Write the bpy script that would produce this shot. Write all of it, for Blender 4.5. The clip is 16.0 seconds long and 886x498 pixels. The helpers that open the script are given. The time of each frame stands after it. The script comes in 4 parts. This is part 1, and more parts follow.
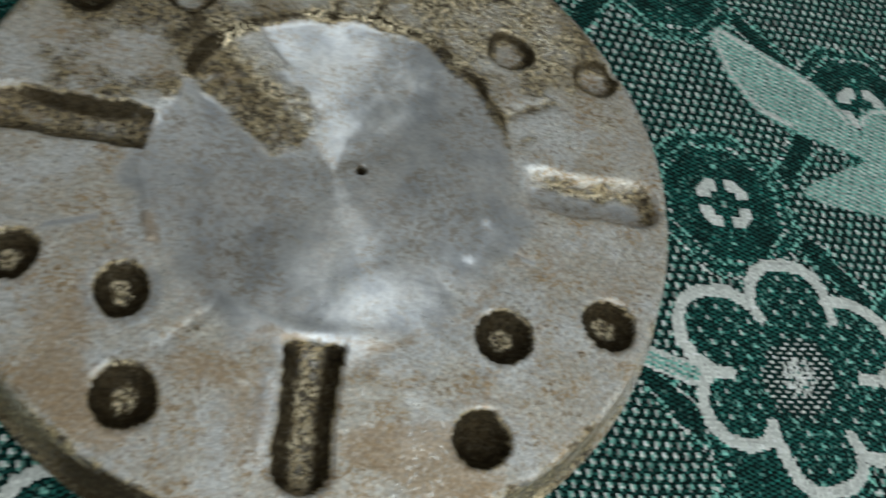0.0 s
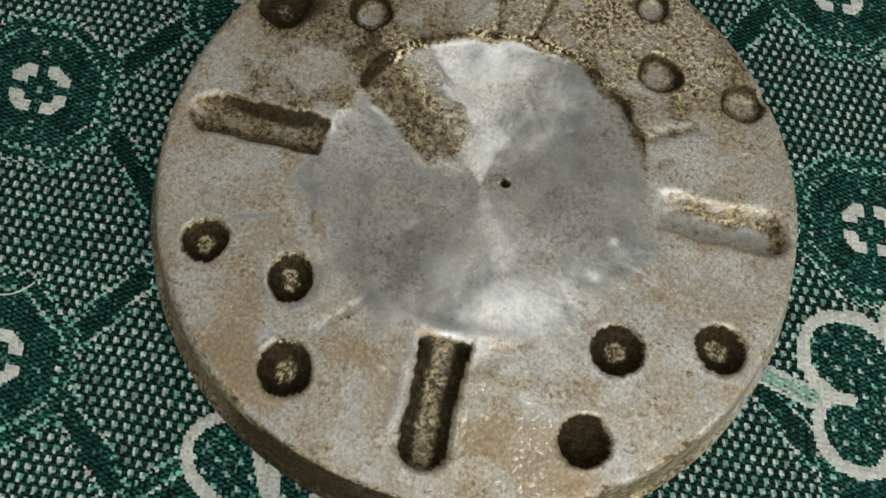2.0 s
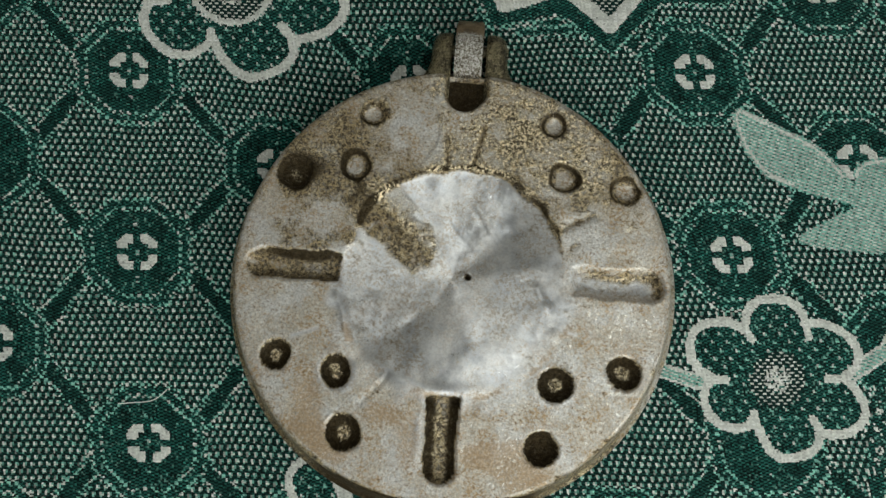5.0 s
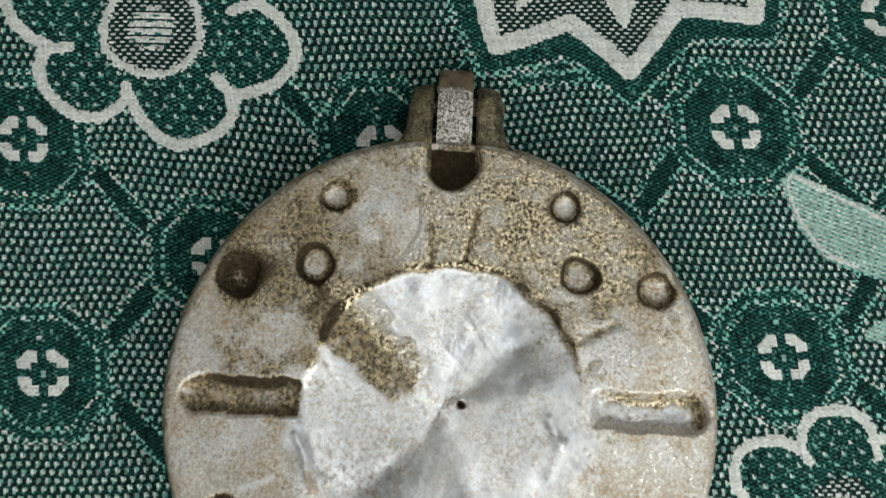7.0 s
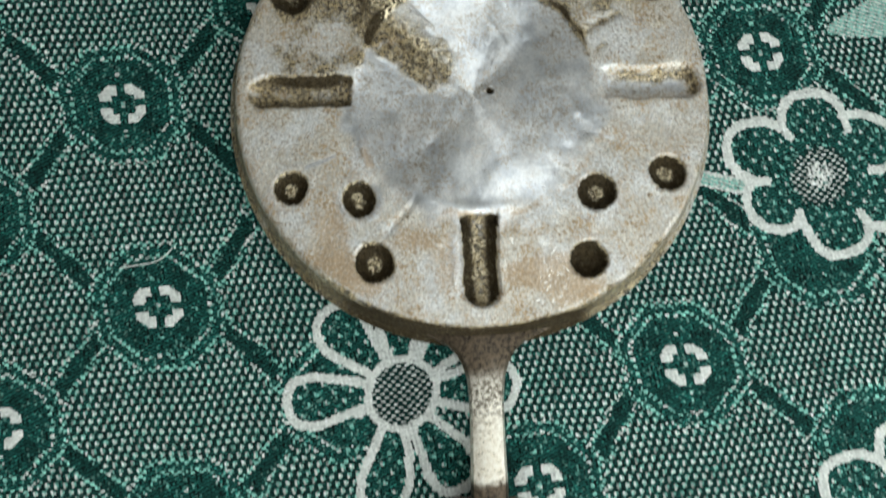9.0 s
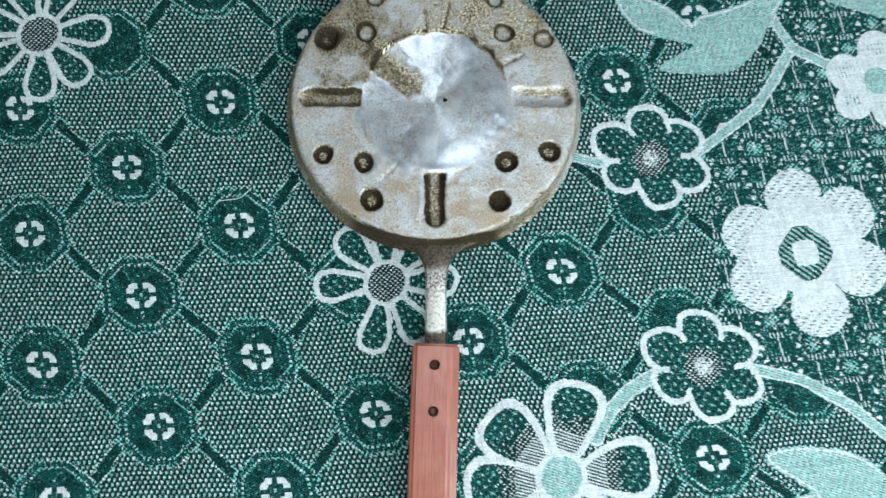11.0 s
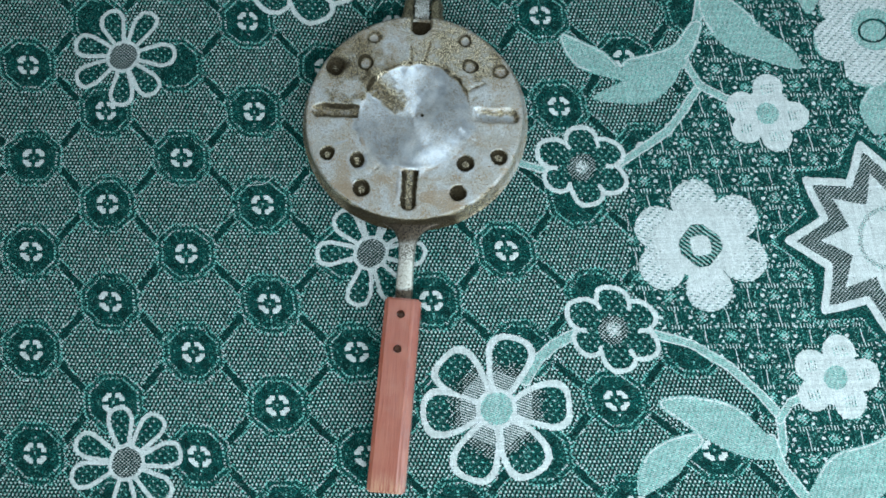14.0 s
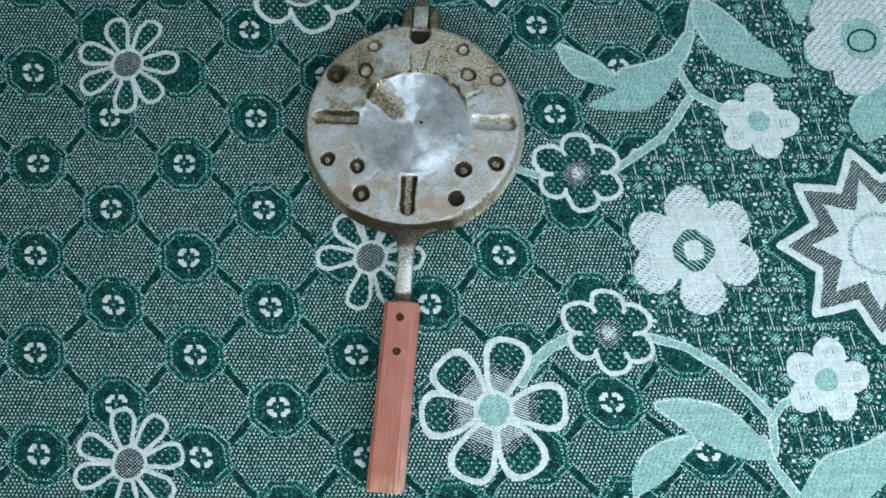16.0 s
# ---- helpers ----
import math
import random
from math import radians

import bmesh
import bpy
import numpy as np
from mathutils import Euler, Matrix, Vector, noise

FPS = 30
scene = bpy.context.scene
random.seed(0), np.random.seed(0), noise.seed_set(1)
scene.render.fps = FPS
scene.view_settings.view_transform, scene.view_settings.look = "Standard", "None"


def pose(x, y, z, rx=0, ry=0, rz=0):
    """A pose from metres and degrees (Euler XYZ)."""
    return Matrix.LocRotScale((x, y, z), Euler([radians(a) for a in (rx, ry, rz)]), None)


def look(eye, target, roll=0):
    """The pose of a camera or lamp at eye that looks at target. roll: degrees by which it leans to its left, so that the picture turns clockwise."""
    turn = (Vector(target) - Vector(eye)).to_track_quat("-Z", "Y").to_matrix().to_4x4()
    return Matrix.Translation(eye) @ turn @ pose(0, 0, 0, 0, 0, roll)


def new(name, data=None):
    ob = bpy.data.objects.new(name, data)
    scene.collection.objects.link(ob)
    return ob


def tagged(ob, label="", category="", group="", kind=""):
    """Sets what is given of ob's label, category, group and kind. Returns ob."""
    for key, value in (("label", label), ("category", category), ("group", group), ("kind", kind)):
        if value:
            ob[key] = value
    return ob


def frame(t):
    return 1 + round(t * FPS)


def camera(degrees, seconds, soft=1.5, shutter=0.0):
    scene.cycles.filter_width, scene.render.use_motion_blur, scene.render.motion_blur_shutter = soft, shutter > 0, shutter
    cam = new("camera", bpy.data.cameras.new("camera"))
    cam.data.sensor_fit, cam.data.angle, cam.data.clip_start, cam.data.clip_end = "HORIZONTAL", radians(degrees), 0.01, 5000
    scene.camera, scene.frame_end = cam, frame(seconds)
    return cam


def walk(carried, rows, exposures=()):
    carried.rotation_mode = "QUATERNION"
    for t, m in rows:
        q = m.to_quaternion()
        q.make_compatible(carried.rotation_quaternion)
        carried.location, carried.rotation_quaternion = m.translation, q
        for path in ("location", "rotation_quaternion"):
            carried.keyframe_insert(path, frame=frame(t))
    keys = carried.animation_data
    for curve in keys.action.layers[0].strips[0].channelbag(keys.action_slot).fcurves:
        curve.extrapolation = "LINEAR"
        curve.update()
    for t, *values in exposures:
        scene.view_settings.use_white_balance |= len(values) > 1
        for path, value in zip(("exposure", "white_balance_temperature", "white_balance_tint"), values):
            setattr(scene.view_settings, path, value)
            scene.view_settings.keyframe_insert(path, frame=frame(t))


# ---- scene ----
cam = camera(52.21, 16.0, soft=1.4, shutter=0.4)
PATH = [
    (0, pose(-0.0309, -0.0808, 0.1780, 22.01, -13.65, -5.66)),
    (0.5, pose(-0.0438, -0.0806, 0.1925, 20.09, -11.08, -0.48)),
    (1, pose(-0.0399, -0.0856, 0.2062, 18.69, -9.69, 1.59)),
    (1.5, pose(-0.0322, -0.0841, 0.2045, 18.38, -6.52, 2.14)),
    (2, pose(-0.0211, -0.0724, 0.2042, 16.34, -3.27, 3.11)),
    (2.5, pose(-0.0090, -0.0487, 0.2187, 12.04, -0.94, 2.29)),
    (3, pose(-0.0002, -0.0395, 0.2325, 10.37, -0.70, 1.41)),
    (3.5, pose(0.0027, -0.0292, 0.2712, 9.95, -0.05, -1.48)),
    (3.7, pose(0.0012, -0.0282, 0.2795, 9.55, 0.41, -2.50)),
    (5.8, pose(-0.0103, -0.0324, 0.3139, 7.80, 0.30, -6.51)),
    (6, pose(-0.0089, -0.0288, 0.3101, 8.19, 0.12, -6.87)),
    (6.5, pose(-0.0072, -0.0026, 0.2800, 6.03, -0.17, -7.24)),
    (7, pose(-0.0064, 0.0232, 0.2520, 4.47, -1.07, -7.11)),
    (7.5, pose(-0.0116, 0.0301, 0.2436, 3.96, -1.28, -7.24)),
    (8, pose(-0.0166, 0.0205, 0.2461, 3.78, -1.37, -7.67)),
    (8.5, pose(-0.0276, -0.0265, 0.2669, 5.17, -1.40, -10.05)),
    (9, pose(-0.0397, -0.0739, 0.2803, 6.86, -2.14, -11.41)),
    (9.5, pose(-0.0509, -0.0994, 0.2918, 7.13, -2.50, -12.01)),
    (10, pose(-0.0615, -0.1217, 0.3339, 7.19, -2.41, -11.74)),
    (10.2, pose(-0.0586, -0.1228, 0.3601, 7.46, -2.39, -11.27)),
    (12.3, pose(-0.0170, -0.1686, 0.5358, 9.16, -0.97, -8.41)),
    (12.5, pose(-0.0163, -0.1744, 0.5421, 9.68, -1.13, -8.21)),
    (13, pose(-0.0043, -0.1855, 0.5593, 10.24, 0.28, -6.87)),
    (13.5, pose(0.0015, -0.1911, 0.5735, 10.54, 0.59, -5.92)),
    (14, pose(0.0040, -0.1944, 0.5804, 10.40, 1.27, -6.50)),
    (14.5, pose(0.0060, -0.1965, 0.5935, 11.08, 1.44, -6.11)),
    (15, pose(0.0046, -0.1974, 0.5941, 11.22, 1.23, -6.33)),
    (15.5, pose(0.0055, -0.1987, 0.5922, 11.12, 1.28, -6.35)),
    (16, pose(0.0012, -0.1999, 0.5903, 11.05, 0.93, -6.50)),
]
EXPOSURES = [
    (0, -0.94, 6100, 0), (0.5, -1.14, 6500, 2), (1, -0.94, 6800, 4), (1.5, -0.77, 6900, 3), (3.5, -0.98, 6900, 3), (5.8, -0.66, 6550, 0), (7, -0.43, 6500, 3),
    (8, -0.48, 6600, 4), (8.5, -0.95, 6500, 2), (9, -0.32, 6250, 0), (9.5, -0.08, 6000, 0), (10, 0.05, 5750, 2), (12.3, -0.26, 5200, -6), (14, -0.32, 5200, -6),
    (16, -0.33, 5200, -5),
]
walk(cam, PATH, EXPOSURES)
cam.data.dof.use_dof, cam.data.dof.focus_distance, cam.data.dof.aperture_fstop = True, 0.255, 65

# ---- world, window light, added fill lights ----
MM = 0.001
world = bpy.data.worlds.new("world")
scene.world = world
world.use_nodes = True
wn = world.node_tree
sky = wn.nodes.new("ShaderNodeTexSky")
sky.sky_type, sky.sun_disc = "NISHITA", False
sky.sun_elevation, sky.sun_rotation = radians(40), radians(130)
wn.links.new(sky.outputs[0], wn.nodes["Background"].inputs[0])
wn.nodes["Background"].inputs[1].default_value = 0.12

window_light = bpy.data.lights.new("window_light", "AREA")
window_light.shape, window_light.size, window_light.size_y = "RECTANGLE", 1.2, 0.44
window_light.energy, window_light.color = 7.5, (1.0, 0.98, 0.95)
lamp = new("window_light", window_light)
lamp.matrix_world = look((0.32, -0.455, 0.37), (0.30, 0.0, 0.20))

# unseen overhead lamp, added for sheen on the handle and dial
overhead_fill = bpy.data.lights.new("overhead_fill_light", "AREA")
overhead_fill.shape, overhead_fill.size, overhead_fill.size_y = "RECTANGLE", 0.82, 1.02
overhead_fill.energy, overhead_fill.color = 12.0, (1.0, 0.99, 0.97)
overhead_lamp = new("overhead_fill_light", overhead_fill)
overhead_lamp.matrix_world = pose(0.42, 0.08, 2.299)

# weak fill lamp added on the right, with no known source there
side_light = bpy.data.lights.new("side_fill_light", "AREA")
side_light.shape, side_light.size, side_light.size_y = "RECTANGLE", 0.9, 0.8
side_light.energy, side_light.color = 1.2, (1.0, 0.98, 0.95)
side_lamp = new("side_fill_light", side_light)
side_lamp.matrix_world = look((1.495, -0.02, 0.72), (0.0, -0.02, 0.30))

# ---- materials ----
class Nodes:
    """A node material under construction."""

    def __init__(self, name):
        self.mat = bpy.data.materials.new(name)
        self.mat.use_nodes = True
        self.tree = self.mat.node_tree
        self.bsdf = self.tree.nodes["Principled BSDF"]

    def add(self, kind, **values):
        node = self.tree.nodes.new("ShaderNode" + kind)
        for key, value in values.items():
            node.inputs[key.replace("_", " ")].default_value = value
        return node

    def link(self, a, b):
        self.tree.links.new(a, b)

    def coords(self):
        return self.add("TexCoord").outputs["Object"]

    def noise(self, scale, detail=3.0, rough=0.55, at=None):
        node = self.add("TexNoise", Scale=scale, Detail=detail, Roughness=rough)
        self.link(at or self.coords(), node.inputs["Vector"])
        return node.outputs["Fac"]

    def ramp(self, value, low, high, a=0.0, b=1.0):
        node = self.tree.nodes.new("ShaderNodeMapRange")
        node.interpolation_type = "SMOOTHSTEP"
        for key, v in (("From Min", low), ("From Max", high), ("To Min", a), ("To Max", b)):
            node.inputs[key].default_value = v
        self.link(value, node.inputs["Value"])
        return node.outputs["Result"]

    def math(self, op, a, b):
        node = self.tree.nodes.new("ShaderNodeMath")
        node.operation = op
        for slot, v in zip(node.inputs, (a, b)):
            if isinstance(v, (int, float)):
                slot.default_value = v
            else:
                self.link(v, slot)
        return node.outputs[0]

    def mix(self, fac, a, b, blend="MIX"):
        node = self.tree.nodes.new("ShaderNodeMix")
        node.data_type, node.blend_type = "RGBA", blend
        for slot, v in ((node.inputs[0], fac), (node.inputs[6], a), (node.inputs[7], b)):
            if isinstance(v, (int, float)):
                slot.default_value = v
            elif isinstance(v, tuple):
                slot.default_value = (*v, 1)
            else:
                self.link(v, slot)
        return node.outputs[2]

    def shifted(self, at):
        node = self.tree.nodes.new("ShaderNodeMapping")
        node.inputs["Location"].default_value = (3.1, 1.7, 0.4)
        self.link(at, node.inputs[0])
        return node.outputs[0]

    def attribute(self, name):
        node = self.tree.nodes.new("ShaderNodeAttribute")
        node.attribute_name = name
        return node

    def bump(self, height, strength, distance):
        node = self.add("Bump", Strength=strength, Distance=distance)
        self.link(height, node.inputs["Height"])
        self.link(node.outputs[0], self.bsdf.inputs["Normal"])

    def set(self, **values):
        for key, value in values.items():
            slot = self.bsdf.inputs[key.replace("_", " ")]
            if isinstance(value, (int, float)):
                slot.default_value = value
            elif isinstance(value, tuple):
                slot.default_value = (*value, 1)
            else:
                self.link(value, slot)
        return self


def woven_cloth():
    n = Nodes("woven_cloth")
    at = n.coords()
    yarn = n.attribute("yarn").outputs["Color"]
    slub = n.noise(140, 2, at=at)
    fuzz = n.noise(2600, 2, at=at)
    col = n.mix(n.ramp(slub, 0.3, 0.7, 0.0, 0.14), yarn, (0.01, 0.05, 0.045))
    col = n.mix(n.ramp(fuzz, 0.25, 0.75, 0.0, 0.35), col, n.mix(1.0, col, (0.55, 0.60, 0.58), "MULTIPLY"))
    n.set(Base_Color=col, Roughness=0.9)
    n.bsdf.inputs["Specular IOR Level"].default_value = 0.12
    n.bsdf.inputs["Sheen Weight"].default_value = 0.03
    n.bsdf.inputs["Sheen Roughness"].default_value = 0.5
    n.bump(fuzz, 0.5, 0.0003)
    return n.mat


def cast_aluminium():
    n = Nodes("cast_aluminium")
    at = n.coords()
    away = n.shifted(at)
    clean = n.attribute("clean").outputs["Fac"]
    grime_shade = n.attribute("grime_shade").outputs["Fac"]
    rust = n.attribute("rust").outputs["Fac"]
    glint = n.attribute("glint").outputs["Fac"]
    mid, fine, grit = n.noise(150, 5, 0.7, at=at), n.noise(700, 4, 0.75, at=at), n.noise(1300, 3, 0.65, at=at)
    cast, patchy, speck, spark = n.noise(62, 5, 0.68, at=away), n.noise(95, 3, 0.6, at=away), n.noise(820, 4, 0.8, at=away), n.noise(880, 4, 0.75, at=away)
    broad = n.noise(26, 4, 0.6, at=away)
    # bare casting: warm grey with smears of pale blue-grey oxide, and tan specks in patches
    bare = n.mix(n.ramp(mid, 0.32, 0.68), (0.46, 0.425, 0.37), (0.63, 0.60, 0.545))
    smear = n.ramp(n.math("ADD", n.math("MULTIPLY", cast, 0.5), n.math("ADD", n.math("MULTIPLY", broad, 0.2), n.math("MULTIPLY", fine, 0.3))), 0.485, 0.56, 0.0, 0.7)
    bare = n.mix(smear, bare, (0.675, 0.68, 0.69))
    tan = n.math("MULTIPLY", n.ramp(speck, 0.47, 0.54), n.ramp(smear, 0.1, 0.8, 1.0, 0.10))
    bare = n.mix(n.math("MULTIPLY", tan, n.ramp(patchy, 0.42, 0.60, 0.35, 0.95)), bare, (0.44, 0.305, 0.17))
    bare = n.mix(n.math("MULTIPLY", n.ramp(speck, 0.58, 0.61), n.ramp(mid, 0.42, 0.60, 0.15, 0.85)), bare, (0.13, 0.08, 0.04))
    pits = n.math("MULTIPLY", n.ramp(fine, 0.55, 0.60, 0.0, 0.85), n.ramp(patchy, 0.45, 0.62, 0.12, 0.9))
    bare = n.mix(pits, bare, (0.20, 0.125, 0.065))
    # scuffed, turned dial
    shine = n.mix(n.ramp(n.math("ADD", n.math("MULTIPLY", patchy, 0.5), n.math("MULTIPLY", mid, 0.5)), 0.38, 0.60), (0.66, 0.68, 0.73), (0.97, 0.975, 1.0))
    shine = n.mix(n.math("MULTIPLY", n.ramp(cast, 0.47, 0.58, 0.0, 0.6), n.ramp(speck, 0.50, 0.54)), shine, (0.52, 0.41, 0.29))
    col = n.mix(clean, bare, shine)
    edge = n.math("ADD", rust, n.math("MULTIPLY", n.math("SUBTRACT", fine, 0.5), 1.5))
    col = n.mix(n.ramp(edge, 0.35, 0.75, 0.0, 0.75), col, (0.42, 0.30, 0.185))
    # burnt-on grease, worn through to golden metal in points; glints are painted into the colour
    blotch = n.math("ADD", grime_shade, n.math("MULTIPLY", n.math("SUBTRACT", mid, 0.5), 2.2))
    blotch = n.math("ADD", blotch, n.math("MULTIPLY", n.math("SUBTRACT", fine, 0.5), 0.8))
    dirty = n.ramp(blotch, 0.18, 0.85)
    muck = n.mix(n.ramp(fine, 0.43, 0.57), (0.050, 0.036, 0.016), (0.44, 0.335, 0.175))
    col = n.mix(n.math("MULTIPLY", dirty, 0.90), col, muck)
    # darkest level: soot, and the painted edge shade of cups and channels
    soot = n.ramp(n.math("ADD", grime_shade, n.math("MULTIPLY", n.math("SUBTRACT", fine, 0.5), 0.8)), 0.85, 1.25, 0.0, 0.90)
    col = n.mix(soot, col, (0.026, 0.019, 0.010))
    col = n.mix(n.math("MULTIPLY", n.ramp(speck, 0.535, 0.56, 0.0, 0.9), dirty), col, (0.035, 0.024, 0.012))
    few = n.math("MULTIPLY", n.ramp(spark, 0.55, 0.57), n.ramp(patchy, 0.58, 0.40, 0.1, 0.6))
    many = n.math("MULTIPLY", n.ramp(spark, 0.50, 0.53), n.ramp(n.math("ADD", glint, n.math("MULTIPLY", n.math("SUBTRACT", mid, 0.5), 1.6)), 0.30, 0.70))
    worn = n.math("MAXIMUM", n.math("MULTIPLY", few, n.ramp(soot, 0.0, 0.6, 1.0, 0.12)), many)
    worn = n.math("MULTIPLY", worn, n.ramp(clean, 0.0, 1.0, 1.0, 0.3))
    col = n.mix(worn, col, n.mix(dirty, (0.80, 0.775, 0.73), (0.88, 0.75, 0.52)))
    value = n.ramp(grit, 0.42, 0.58, 0.84, 1.13)
    tone = n.add("CombineColor")
    for k in range(3):
        n.link(value, tone.inputs[k])
    col = n.mix(n.ramp(clean, 0.0, 1.0, 1.0, 0.35), col, n.mix(1.0, col, tone.outputs[0], "MULTIPLY"))
    n.set(Base_Color=col, Metallic=n.math("ADD", n.math("ADD", n.ramp(dirty, 0.0, 1.0, 0.35, 0.46), n.math("MULTIPLY", worn, 0.08)), n.math("MULTIPLY", clean, 0.50)))
    rough = n.math("ADD", n.ramp(fine, 0.3, 0.7, 0.31, 0.46), n.math("MULTIPLY", clean, n.ramp(patchy, 0.35, 0.65, -0.02, 0.14)))
    rough = n.math("SUBTRACT", n.math("ADD", rough, n.math("MULTIPLY", dirty, 0.12)), n.math("MULTIPLY", worn, 0.22))
    rough = n.math("ADD", rough, n.math("MULTIPLY", soot, 0.25))
    n.set(Specular_IOR_Level=n.ramp(soot, 0.0, 0.9, 0.5, 0.06))
    n.set(Roughness=rough, Anisotropic_Rotation=0.25, Anisotropic=n.ramp(clean, 0.2, 0.6, 0.0, 0.88))
    tangent = n.tree.nodes.new("ShaderNodeTangent")
    tangent.direction_type, tangent.axis = "RADIAL", "Z"
    n.link(tangent.outputs[0], n.bsdf.inputs["Tangent"])
    rag = n.math("ADD", n.math("MULTIPLY", fine, 0.34), n.math("MULTIPLY", grit, 0.50))
    rag = n.math("MULTIPLY", rag, n.math("MAXIMUM", n.ramp(dirty, 0.0, 1.0, 0.15, 0.65), n.ramp(glint, 0.1, 0.7, 0.0, 1.15)))
    rag = n.math("MULTIPLY", rag, n.ramp(clean, 0.0, 1.0, 1.0, 0.35))
    scuff = n.math("MULTIPLY", n.math("ADD", n.math("MULTIPLY", mid, 0.6), n.math("MULTIPLY", patchy, 0.6)), n.ramp(clean, 0.0, 1.0, 0.45, 0.7))
    n.bump(n.math("ADD", rag, scuff), 1.0, 0.0006)
    return n.mat


def dull_metal(name, dark, light, rough=0.42, metallic=0.7, fleck=(0.9, 0.85, 0.75), flecks=0.0):
    n = Nodes(name)
    at = n.coords()
    mid, fine, speck = n.noise(230, 5, 0.65, at=at), n.noise(1100, 3, 0.7, at=at), n.noise(1300, 3, 0.7, at=n.shifted(at))
    col = n.mix(n.ramp(mid, 0.36, 0.66), dark, light)
    col = n.mix(n.ramp(fine, 0.54, 0.62, 0.0, 0.8), col, dark)
    shiny = n.ramp(speck, 0.54, 0.60, 0.0, flecks)
    col = n.mix(shiny, col, fleck)
    gloss = n.math("SUBTRACT", n.ramp(fine, 0.3, 0.7, rough - 0.1, rough + 0.14), n.math("MULTIPLY", shiny, 0.12))
    n.set(Base_Color=col, Metallic=metallic, Roughness=gloss)
    n.bump(n.math("ADD", fine, n.math("MULTIPLY", mid, 1.5)), 0.8, 0.0006)
    return n.mat


def lever_metal():
    """Bare grainy metal, browner towards the far end."""
    n = Nodes("lever_metal")
    at = n.coords()
    split = n.add("SeparateXYZ")
    n.link(at, split.inputs[0])
    mid, fine, speck = n.noise(230, 4, 0.65, at=at), n.noise(1300, 4, 0.8, at=at), n.noise(1700, 4, 0.8, at=n.shifted(at))
    wob = n.math("ADD", split.outputs["Y"], n.math("MULTIPLY", n.math("SUBTRACT", mid, 0.5), 0.006))
    browned = n.ramp(wob, 0.0845, 0.0875)
    grain = n.mix(n.ramp(fine, 0.44, 0.56), (0.20, 0.17, 0.12), (0.82, 0.81, 0.77))
    grain = n.mix(n.ramp(speck, 0.55, 0.60), grain, (0.05, 0.04, 0.02))
    brown = n.mix(n.ramp(mid, 0.35, 0.65), (0.12, 0.085, 0.05), (0.30, 0.23, 0.15))
    n.set(Base_Color=n.mix(browned, grain, brown), Metallic=0.7, Roughness=n.ramp(browned, 0.0, 1.0, 0.27, 0.42))
    n.bump(n.math("MULTIPLY", fine, n.ramp(browned, 0.0, 1.0, 1.0, 0.35)), 0.9, 0.0006)
    return n.mat


def neck_metal():
    n = Nodes("neck_metal")
    at = n.coords()
    split = n.add("SeparateXYZ")
    n.link(at, split.inputs[0])
    y = split.outputs["Y"]
    mid, fine = n.noise(150, 4, 0.6, at=at), n.noise(800, 3, 0.7, at=at)
    wob = n.math("ADD", y, n.math("MULTIPLY", n.math("SUBTRACT", mid, 0.5), 0.012))
    soot = n.math("MAXIMUM", n.ramp(wob, -0.091, -0.079), n.ramp(wob, -0.1125, -0.1150))
    soot = n.math("MAXIMUM", soot, n.math("MULTIPLY", n.ramp(wob, -0.101, -0.090, 0.0, 0.75), n.ramp(fine, 0.56, 0.46)))
    pale = n.mix(n.ramp(fine, 0.3, 0.7), (0.60, 0.52, 0.40), (0.86, 0.82, 0.74))
    col = n.mix(soot, pale, n.mix(n.ramp(fine, 0.35, 0.65), (0.03, 0.022, 0.014), (0.13, 0.095, 0.062)))
    n.set(Base_Color=col, Metallic=0.6, Roughness=n.ramp(fine, 0.3, 0.7, 0.26, 0.44))
    n.bump(fine, 0.5, 0.0005)
    return n.mat


def varnished_wood():
    n = Nodes("varnished_wood")
    at = n.coords()
    stretch = n.tree.nodes.new("ShaderNodeMapping")
    stretch.inputs["Scale"].default_value = (1, 0.06, 1)
    n.link(at, stretch.inputs[0])
    grain = n.noise(900, 4, 0.6, at=stretch.outputs[0])
    broad = n.noise(60, 3, at=at)
    split = n.add("SeparateXYZ")
    n.link(at, split.inputs[0])
    col = n.mix(n.ramp(grain, 0.3, 0.7), (0.29, 0.078, 0.042), (0.37, 0.104, 0.056))
    col = n.mix(n.ramp(broad, 0.4, 0.7, 0.0, 0.5), col, (0.40, 0.14, 0.08))
    worn = n.math("MULTIPLY", n.ramp(split.outputs["Y"], -0.104, -0.117), n.ramp(grain, 0.42, 0.58))
    col = n.mix(n.math("MULTIPLY", worn, 0.5), col, (0.60, 0.36, 0.20))
    n.set(Base_Color=col, Roughness=n.ramp(broad, 0.3, 0.7, 0.28, 0.42))
    n.bsdf.inputs["Coat Weight"].default_value = 1.0
    n.bsdf.inputs["Coat Roughness"].default_value = 0.07
    n.bump(n.math("ADD", grain, n.math("MULTIPLY", n.noise(420, 4, 0.7, at=stretch.outputs[0]), 1.2)), 0.3, 0.00035)
    brushed = n.add("Bump", Strength=0.8, Distance=0.00035)
    ripple = n.math("ADD", n.noise(480, 4, 0.7, at=stretch.outputs[0]), n.math("MULTIPLY", n.noise(95, 3, 0.6, at=at), 2.0))
    n.link(ripple, brushed.inputs["Height"])
    n.link(brushed.outputs[0], n.bsdf.inputs["Coat Normal"])
    return n.mat


